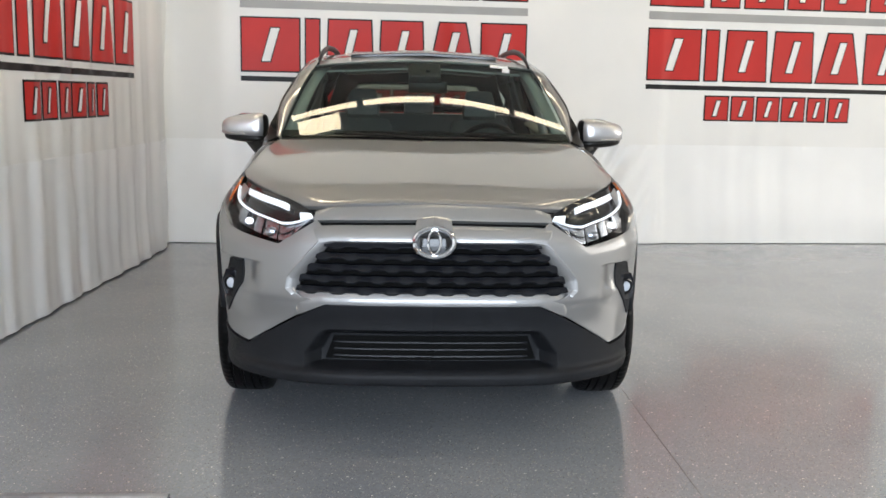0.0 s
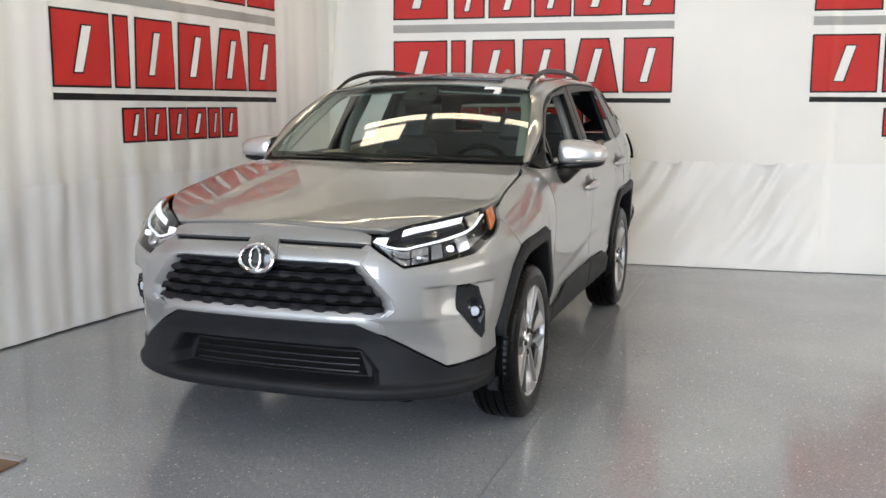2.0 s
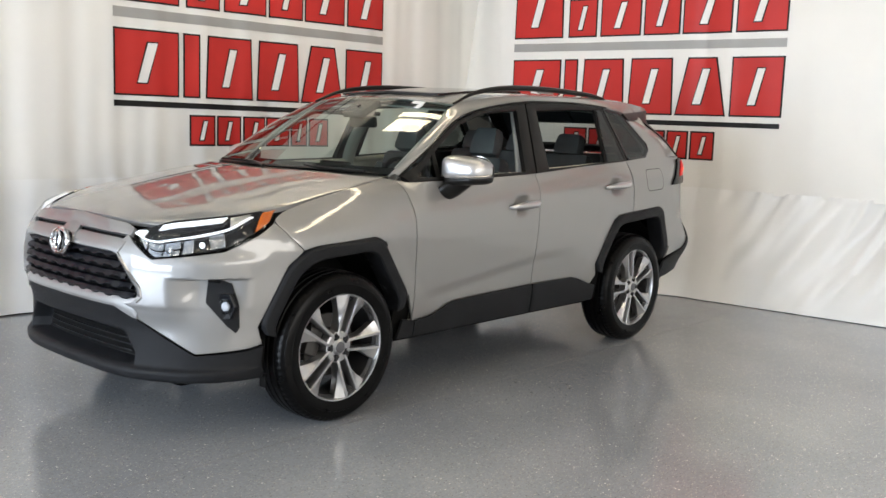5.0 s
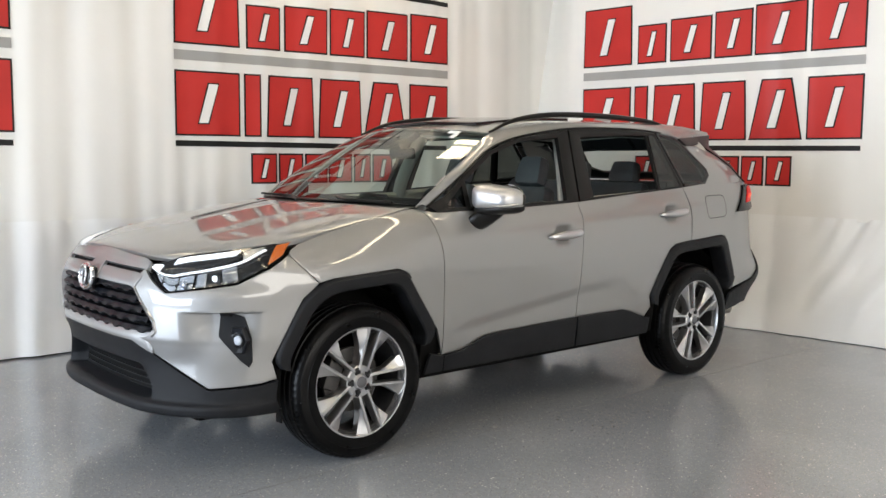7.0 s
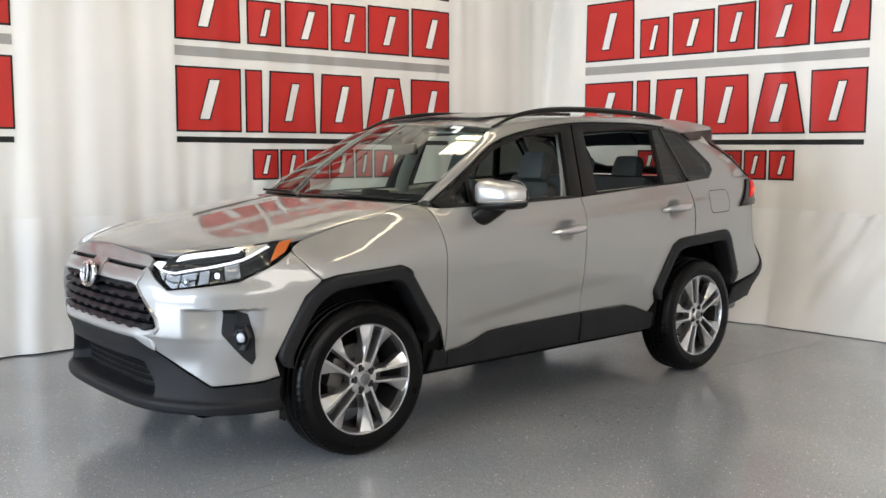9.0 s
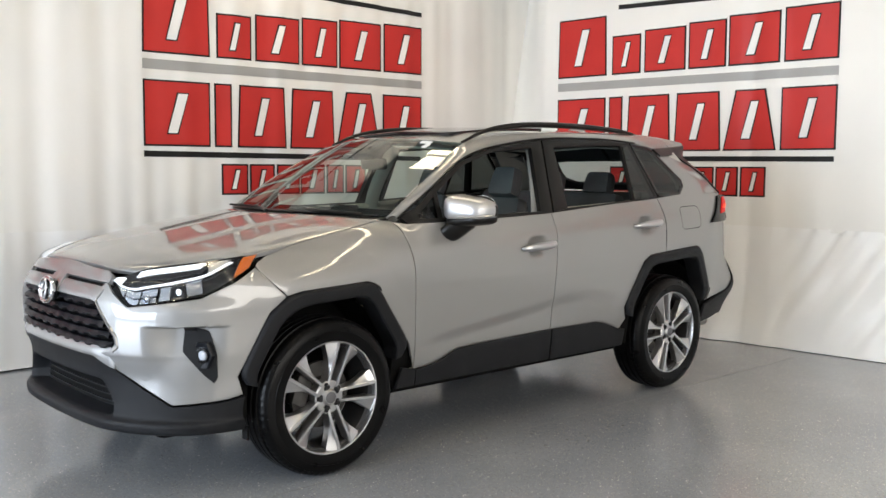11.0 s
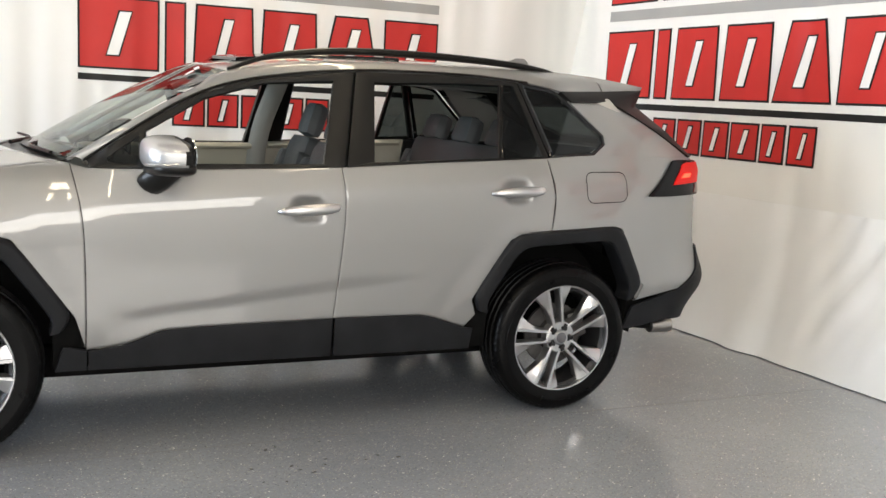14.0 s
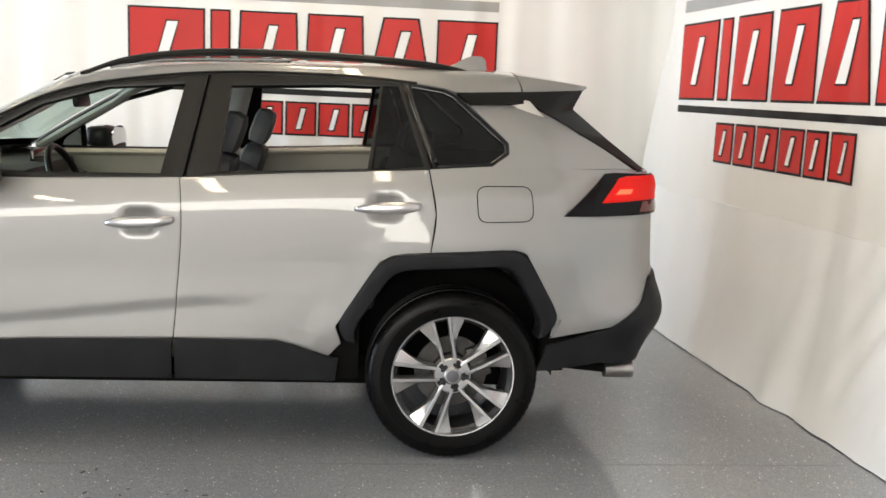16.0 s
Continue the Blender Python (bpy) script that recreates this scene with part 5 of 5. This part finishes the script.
# ---- door mirrors
for sd in SIDES:
    mr = empty("door_mirror", "", "")
    mr.parent = car
    bm = bmesh.new()
    # shell: rounded wedge, taller towards the car, flat behind
    k = lambda a, p: math.copysign(abs(a) ** p, a)
    bmesh.ops.create_uvsphere(bm, u_segments=36, v_segments=24, radius=1)
    for v in bm.verts:
        x, y, z = k(v.co.x, 0.55), k(v.co.y, 0.7), k(v.co.z, 0.55)
        lean = 0.012 * (x + 1) if z > 0 else 0
        v.co = ((0.972 + 0.128 * x) * sd, 0.835 + (0.115 * y if y < 0 else 0.05 * y) + 0.025 * x, 1.212 + (0.070 - 0.006 * x) * z - lean)
    bmesh.ops.recalc_face_normals(bm, faces=bm.faces)
    back_half = bm.copy()
    front = lambda c: c.y - 0.195 * (abs(c.x) - 0.972) < 0.842 and abs(c.x) > 0.865
    for b, keep in ((bm, True), (back_half, False)):
        bmesh.ops.delete(b, geom=[f for f in b.faces if front(f.calc_center_median()) != keep], context="FACES")
    part("mirror_shell", bm, MIRRORCAP, mr, "bright silver mirror cap", 60)
    part("mirror_housing", back_half, BLACK, mr, "black rear rim of the mirror", 60)
    bm = bmesh.new()
    bmesh.ops.create_uvsphere(bm, u_segments=32, v_segments=14, radius=1)
    for v in bm.verts:
        x, y, z = k(v.co.x, 0.55), k(v.co.y, 0.7), k(v.co.z, 0.7)
        v.co = ((0.968 + 0.120 * x) * sd, 0.84 + (0.105 * y if y < 0 else 0.055 * y) + 0.025 * x, 1.150 + 0.030 * z + 0.010 * x)
    bmesh.ops.recalc_face_normals(bm, faces=bm.faces)
    part("mirror_base", bm, BLACK, mr, "black lower mirror housing", 60)
    bm = bmesh.new()
    tube(bm, [(0.845 * sd, 0.745, 1.070), (0.875 * sd, 0.755, 1.082), (0.915 * sd, 0.79, 1.115), (0.95 * sd, 0.82, 1.155)], [0.050, 0.055, 0.055, 0.06], 12, n=14, flat=0.6, up=(1, 0, 0))
    part("mirror_arm", bm, BLACK, mr, "", 60)
    bm = bmesh.new()
    prism(bm, [(0.10 * math.cos(a) * (1 if abs(math.cos(a)) < 0.9 else 0.97), 0.07 * math.sin(a)) for a in np.linspace(0, 2 * math.pi, 28, endpoint=False)], 0.004, Matrix.Translation((0.972 * sd, 0.884, 1.205)) @ pose(0, 0, 0, -90, 0, 11 * sd))
    part("mirror_glass", bm, MIRRORG, mr, "mirror glass")
    bm = bmesh.new()
    tube(bm, [(0.96 * sd, 0.728, 1.166), (1.02 * sd, 0.737, 1.168), (1.075 * sd, 0.775, 1.172), (1.097 * sd, 0.835, 1.176)], 0.007, 6, n=16)
    part("mirror_lamp", bm, SATIN, mr, "bright signal strip")

# ---- wheels
def wheel(at, base, side):
    w = empty("wheel", "", "")
    w.parent = car
    w.location = at
    sx = side
    bm = bmesh.new()
    prof = [(-0.118, 0.262), (-0.122, 0.30), (-0.118, 0.335), (-0.104, 0.358), (-0.088, 0.3665), (-0.072, 0.368), (-0.069, 0.361), (-0.061, 0.361), (-0.058, 0.370), (-0.030, 0.371), (-0.027, 0.363), (-0.019, 0.363), (-0.016, 0.371),
            (0.016, 0.371), (0.019, 0.363), (0.027, 0.363), (0.030, 0.371), (0.058, 0.370), (0.061, 0.361), (0.069, 0.361), (0.072, 0.368), (0.088, 0.3665), (0.104, 0.358), (0.112, 0.346), (0.1135, 0.3455), (0.119, 0.335), (0.122, 0.31), (0.1235, 0.309), (0.1225, 0.29), (0.117, 0.262), (0.10, 0.255), (-0.10, 0.255)]
    lathe(bm, [((x if x > 0 else 0.80 * x) * sx, r if r < 0.27 else 0.262 + (r - 0.262) * 0.95) for x, r in prof], 216, True)
    for v in bm.verts:                       # shoulder blocks of the tread
        rad = math.hypot(v.co.y, v.co.z)
        if 0.070 < abs(v.co.x) < 0.108 and rad > 0.345 and round(math.atan2(v.co.z, v.co.y) / (2 * math.pi) * 216) % 3 == 0:
            v.co.y, v.co.z = v.co.y * 0.991, v.co.z * 0.991
    part("tyre", bm, RUBBER, w, "black rubber tyre with grooved tread", 30)
    rim = part("rim", lathe(bmesh.new(), [(x * sx, r) for x, r in ((0.110, 0.262), (0.1135, 0.259), (0.1125, 0.254), (0.098, 0.249), (0.090, 0.249), (0.090, 0.257), (0.10, 0.257))], 72, True), MACHINED, w, "machined ten-spoke alloy rim", 30)
    part("barrel", lathe(bmesh.new(), [(x * sx, r) for x, r in ((0.090, 0.248), (0.078, 0.236), (-0.02, 0.222), (-0.085, 0.240), (-0.094, 0.262), (-0.085, 0.257), (0.090, 0.257))], 72, True), BARREL, rim, "dark inner barrel", 30)
    for k in range(5):
        for half in (1, -1):
            bm = bmesh.new()
            # local: radial along x, tangent along y, outward along z
            # a narrow raised rib beside the slot, and a face that flares and falls away towards the rim
            pts = [(r, half * a, half * b, half * c, z, d) for r, a, b, c, z, d in (
                (0.030, 0.010, 0.024, 0.028, 0.094, 0.004), (0.070, 0.0170, 0.029, 0.033, 0.098, 0.006), (0.115, 0.0195, 0.0325, 0.038, 0.101, 0.012), (0.150, 0.0215, 0.035, 0.048, 0.104, 0.012),
                (0.185, 0.0235, 0.0375, 0.068, 0.107, 0.014), (0.220, 0.0255, 0.040, 0.092, 0.110, 0.013), (0.2500, 0.0270, 0.042, 0.106, 0.112, 0.010))]
            top, bot = [], []
            for r, i, m, o, z, d in pts:
                top.append([bm.verts.new((r, y, h)) for y, h in ((i, z - 0.004), (i + half * 0.002, z), (m, z), (m + half * 0.003, z - 0.3 * d), (lerp(m, o, 0.55), z - 0.75 * d), (o, z - d - 0.004))])
                bot.append([bm.verts.new((r, i, z - 0.055)), bm.verts.new((r, o, z - 0.058))])
            for q in range(len(pts) - 1):
                for c in range(5):
                    bm.faces.new((top[q][c], top[q + 1][c], top[q + 1][c + 1], top[q][c + 1]))
                bm.faces.new((top[q][0], bot[q][0], bot[q + 1][0], top[q + 1][0]))
                bm.faces.new((top[q][5], top[q + 1][5], bot[q + 1][1], bot[q][1]))
            bm.faces.new((*top[0], bot[0][1], bot[0][0]))
            bm.faces.new((bot[-1][0], bot[-1][1], *top[-1][::-1]))
            bmesh.ops.recalc_face_normals(bm, faces=bm.faces)
            ang = radians(base + 72 * k)
            # turn about the axle: +y is angle 0 and +z 90 degrees
            m = Matrix(((0, 0, sx, 0), (math.cos(ang), -math.sin(ang), 0, 0), (math.sin(ang), math.cos(ang), 0, 0), (0, 0, 0, 1)))
            bmesh.ops.transform(bm, matrix=m, verts=bm.verts)
            bmesh.ops.recalc_face_normals(bm, faces=bm.faces)
            part("spoke", bm, MACHINED, rim, "", 28)
        ang = radians(base + 36 + 72 * k)
        bm = bmesh.new()
        lathe(bm, [(0.06, 0.0125), (0.099, 0.0125), (0.104, 0.010), (0.105, 0.001)], 6)
        lathe(bm, [(0.088, 0.019), (0.0962, 0.019), (0.0962, 0.001)], 14)
        bmesh.ops.transform(bm, matrix=Matrix.Translation((0, 0.053 * math.cos(ang), 0.053 * math.sin(ang))) @ Matrix.Diagonal((sx, 1, 1, 1)), verts=bm.verts)
        bmesh.ops.recalc_face_normals(bm, faces=bm.faces)
        part("wheel_nut", bm, STEEL, rim, "dark wheel nut", 30)
    part("hub", lathe(bmesh.new(), [(x * sx, r) for x, r in ((0.03, 0.080), (0.090, 0.077), (0.095, 0.070), (0.0945, 0.040), (0.100, 0.036), (0.105, 0.031), (0.106, 0.002))], 40), MACHINED, rim, "", 30)
    part("hub_cap", lathe(bmesh.new(), [(x * sx, r) for x, r in ((0.095, 0.029), (0.107, 0.027), (0.1085, 0.018), (0.109, 0.001))], 30), ALLOY, rim, "plain dark round cap", 30)
    part("brake_disc", lathe(bmesh.new(), [(x * sx, r) for x, r in ((0.0, 0.155), (0.018, 0.155), (0.018, 0.085), (0.045, 0.080), (0.045, 0.001))], 40), IRON, w, "steel brake disc", 30)
    bm = bmesh.new()
    box(bm, (0.0, 0.085, -0.06), (0.055, 0.165, 0.075), 0.012)
    bmesh.ops.transform(bm, matrix=Matrix.Diagonal((sx, 1, 1, 1)) @ pose(0, 0, 0, 20 if at[1] > 1 else 160, 0, 0), verts=bm.verts)
    bmesh.ops.recalc_face_normals(bm, faces=bm.faces)
    part("brake_caliper", bm, IRON, w, "grey brake caliper", 30)


for at, base in (((0.80, 0.0, 0.3655), 72), ((0.80, 2.672, 0.3655), 104)):
    wheel(at, base, 1)
    wheel((-at[0], at[1], at[2]), base + 20, -1)

# ---- underside, wheel wells and bulkheads
bm = bmesh.new()
box(bm, (-0.56, -0.66, 0.215), (0.56, 3.05, 0.40), 0.03)
box(bm, (-0.55, -0.62, 0.36), (0.55, 0.42, 0.90), 0.03)
box(bm, (-0.80, 0.46, 0.335), (0.80, 2.14, 0.40), 0.02)
box(bm, (-0.66, 3.10, 0.40), (0.66, 3.42, 0.95), 0.03)
part("underbody", bm, DARK, car, "", 30)
for sd in SIDES:
    for y0 in (0.0, 2.672):
        bm = bmesh.new()
        rings = []
        for k in np.linspace(-0.10, math.pi + 0.10, 24):
            rr = 0.425 if y0 == 0 else 0.435
            yy, zz = y0 + rr * math.cos(k), 0.40 + rr * math.sin(k)
            rings.append([bm.verts.new((x * sd, yy, zz)) for x in (0.56, 0.84)] + [bm.verts.new((0.56 * sd, y0, 0.36))])
        for r, q in zip(rings, rings[1:]):
            bm.faces.new((r[0], q[0], q[1], r[1]))
            bm.faces.new((r[0], q[0], q[2], r[2]))
        bmesh.ops.remove_doubles(bm, verts=bm.verts, dist=0.0005)
        part("wheel_liner", bm, DARK, car, "black wheel well liner", 60)
    bm = bmesh.new()
    box(bm, (0.82 * sd, -0.41, 0.235), (0.865 * sd, -0.404, 0.30))
    part("mud_flap", bm, RUBBER, car)

# ---- cabin
bm = bmesh.new()
box(bm, (-0.70, 0.42, 0.78), (0.70, 0.80, 1.05), 0.06)
box(bm, (-0.70, 0.35, 0.95), (0.70, 0.72, 1.12), 0.05)
box(bm, (0.18, 0.60, 1.05), (0.56, 0.86, 1.15), 0.05)
part("dashboard", bm, TRIM, car, "dark soft-touch dashboard", 40)
bm = bmesh.new()
box(bm, (-0.13, 0.735, 1.06), (0.13, 0.755, 1.20), 0.012)
part("display", bm, GLOSSB, car, "black centre display", 40)
bm = bmesh.new()
tube(bm, [(0.37 + 0.185 * math.cos(a), 0.98 - 0.07 * math.sin(a), 1.06 + 0.17 * math.sin(a)) for a in np.linspace(0, 2 * math.pi, 40)], 0.016, 8, False, close=False)
tube(bm, [(0.37, 0.80, 1.0), (0.37, 0.985, 1.06)], [0.03, 0.06], 10, False, n=3)
tube(bm, [(0.20, 0.98, 1.06), (0.54, 0.98, 1.06)], 0.018, 6, False, n=2)
part("steering_wheel", bm, BLACK, car, "black steering wheel", 40)


def seat(x, y, w, name="front_seat"):
    s = empty(name, "", "")
    s.parent = car
    s.location = (x, y, 0.03 if name == "front_seat" else 0.045)
    bm = bmesh.new()
    box(bm, (-w / 2, -0.27, 0.52), (w / 2, 0.24, 0.70), 0.06)
    part("cushion", bm, LEATHER, s, "", 50)
    back = Matrix.Translation((0, 0.22, 0.66)) @ pose(0, 0, 0, -19, 0, 0)
    bm = bmesh.new()
    box(bm, (-w / 2 + 0.02, -0.055, 0.0), (w / 2 - 0.02, 0.06, 0.575), 0.05)
    box(bm, (-w / 2, -0.085, 0.05), (-w / 2 + 0.10, 0.05, 0.48), 0.04)
    box(bm, (w / 2 - 0.10, -0.085, 0.05), (w / 2, 0.05, 0.48), 0.04)
    if name == "front_seat":
        for v in bm.verts:
            v.co.x *= 1 - 0.30 * max(0, v.co.z / 0.6) ** 2
    bmesh.ops.transform(bm, matrix=back, verts=bm.verts)
    part("backrest", bm, LEATHER, s, "", 50)
    for hx in ((0,) if name == "front_seat" else (-w * 0.33, 0, w * 0.33)):
        bm = bmesh.new()
        box(bm, (hx - 0.115, -0.06, 0.575 if name == "front_seat" else 0.56), (hx + 0.115, 0.045, 0.765 if name == "front_seat" else 0.72), 0.05)
        for v in bm.verts:
            v.co.x = hx + (v.co.x - hx) * (1 - 0.22 * max(0, (v.co.z - 0.56) / 0.2))
        for q in (-0.05, 0.05):
            tube(bm, [(hx + q, 0, 0.52), (hx + q, 0, 0.63)], 0.007, 6, False, n=2)
        bmesh.ops.transform(bm, matrix=back, verts=bm.verts)
        part("headrest", bm, LEATHER, s, "", 50)


seat(0.37, 1.26, 0.52)
seat(-0.37, 1.33, 0.52)
seat(0.0, 2.11, 1.28, "rear_seat")
for sd in SIDES:
    panel("door_lining", ys([(0.56, 0.40), (1.53, 0.40)]), ys([(0.56, 1.145), (1.53, 1.168)]), ys([(0.56, 0.40), (0.56, 1.145)]), ys([(1.53, 0.40), (1.53, 1.168)]), 10, 6, DOORTRIM, car, sd, -0.085)
    panel("door_lining", ys([(1.56, 0.60), (2.06, 0.62), (2.24, 0.90), (2.45, 0.95)]), ys([(1.56, 1.170), (2.45, 1.22)]), ys([(1.56, 0.60), (1.56, 1.170)]), ys([(2.45, 0.95), (2.45, 1.22)]), 10, 6, DOORTRIM, car, sd, -0.085, smooth=(False,) * 4)
    panel("boot_lining", ys([(2.45, 0.85), (3.2, 0.85)]), ys([(2.45, 1.22), (3.2, 1.23)]), ys([(2.45, 0.85), (2.45, 1.22)]), ys([(3.2, 0.85), (3.2, 1.23)]), 10, 6, TRIM, car, sd, -0.10)
    bm = bmesh.new()
    tube(bm, [tuple(skin(Y(1.52, 0.55), -0.10) * np.array((sd, 1, 1))), tuple(skin(Y(1.54, 1.16), -0.095) * np.array((sd, 1, 1))), tuple(skin(Y(1.63, 1.55), -0.075) * np.array((sd, 1, 1)))], 0.055, 8, n=12, flat=0.5, up=(1, 0, 0))
    part("inner_pillar", bm, LINER, car, "pale grey inner pillar trim", 50)
for sd in SIDES:
    bm = bmesh.new()
    tube(bm, [((p[0] - 0.03) * sd, p[1] + 0.03, p[2] - 0.035) for p in edge_line[2:cut + 30:6]], 0.032, 8, n=40, flat=0.7)
    part("inner_pillar", bm, LINER, car, "pale grey inner pillar trim", 50)
    bm = bmesh.new()
    box(bm, (0.64 * sd, 0.75, 0.86), (0.76 * sd, 1.45, 0.93), 0.025)
    box(bm, (0.64 * sd, 1.68, 0.88), (0.76 * sd, 2.2, 0.95), 0.025)
    part("armrest", bm, TRIM, car, "dark door armrest", 40)
    for y0, y1, z0, z1 in ((0.58, 1.50, 1.128, 1.150), (1.60, 2.42, 1.160, 1.200)):
        bm = bmesh.new()
        tube(bm, [tuple(skin(Y(lerp(y0, y1, k), lerp(z0, z1, k)), -0.085) * np.array((sd, 1, 1))) for k in (0, 0.33, 0.66, 1)], 0.042, 10, n=14, flat=0.45)
        part("door_ledge", bm, DOORTRIM, car, "pale door top trim", 60)
for sd in SIDES:
    panel("pillar_lining", ys([(2.86, 1.22), (3.26, 1.24)]), ys([(2.66, 1.55), (2.98, 1.52)]), ys([(2.86, 1.22), (2.90, 1.32), (2.66, 1.55)]), ys([(3.26, 1.24), (2.98, 1.52)]), 6, 6, LINER, car, sd, -0.05, "pale grey inner pillar trim", (False,) * 4)
    strip("roof_lining", ys([(1.25, 1.505), (1.64, 1.545), (2.13, 1.560), (2.45, 1.560), (2.66, 1.54)]), ys([(1.25, 1.56), (1.64, 1.60), (2.13, 1.62), (2.45, 1.61), (2.66, 1.60)]), 24, LINER, car, sd, (-0.045, -0.06))
P = coons([(0, 1.02, 1.545), (0.57, 1.12, 1.515)], [(0, 3.0, 1.57), (0.54, 2.98, 1.54)], [(0, 1.02, 1.545), (0, 1.8, 1.62), (0, 3.0, 1.57)], [(0.57, 1.12, 1.515), (0.58, 1.8, 1.565), (0.54, 2.98, 1.54)], 10, 16)
part("headliner", surface(mirrored(P), 0.01, 0, 1), LINER, car, "pale headliner", 40)
bm = bmesh.new()
box(bm, (-0.11, 0.0, -0.033), (0.11, 0.03, 0.033), 0.014, pose(0.02, 0.93, 1.43, 8, 0, 0))
tube(bm, [(0.02, 0.945, 1.44), (0.02, 0.91, 1.53)], 0.012, 6, False, n=2)
part("rear_view_mirror", bm, BLACK, car, "black rear view mirror", 40)
bm = bmesh.new()
box(bm, (-0.55, 2.62, 0.62), (0.55, 3.3, 0.80), 0.03)
part("boot_floor", bm, TRIM, car, "", 40)
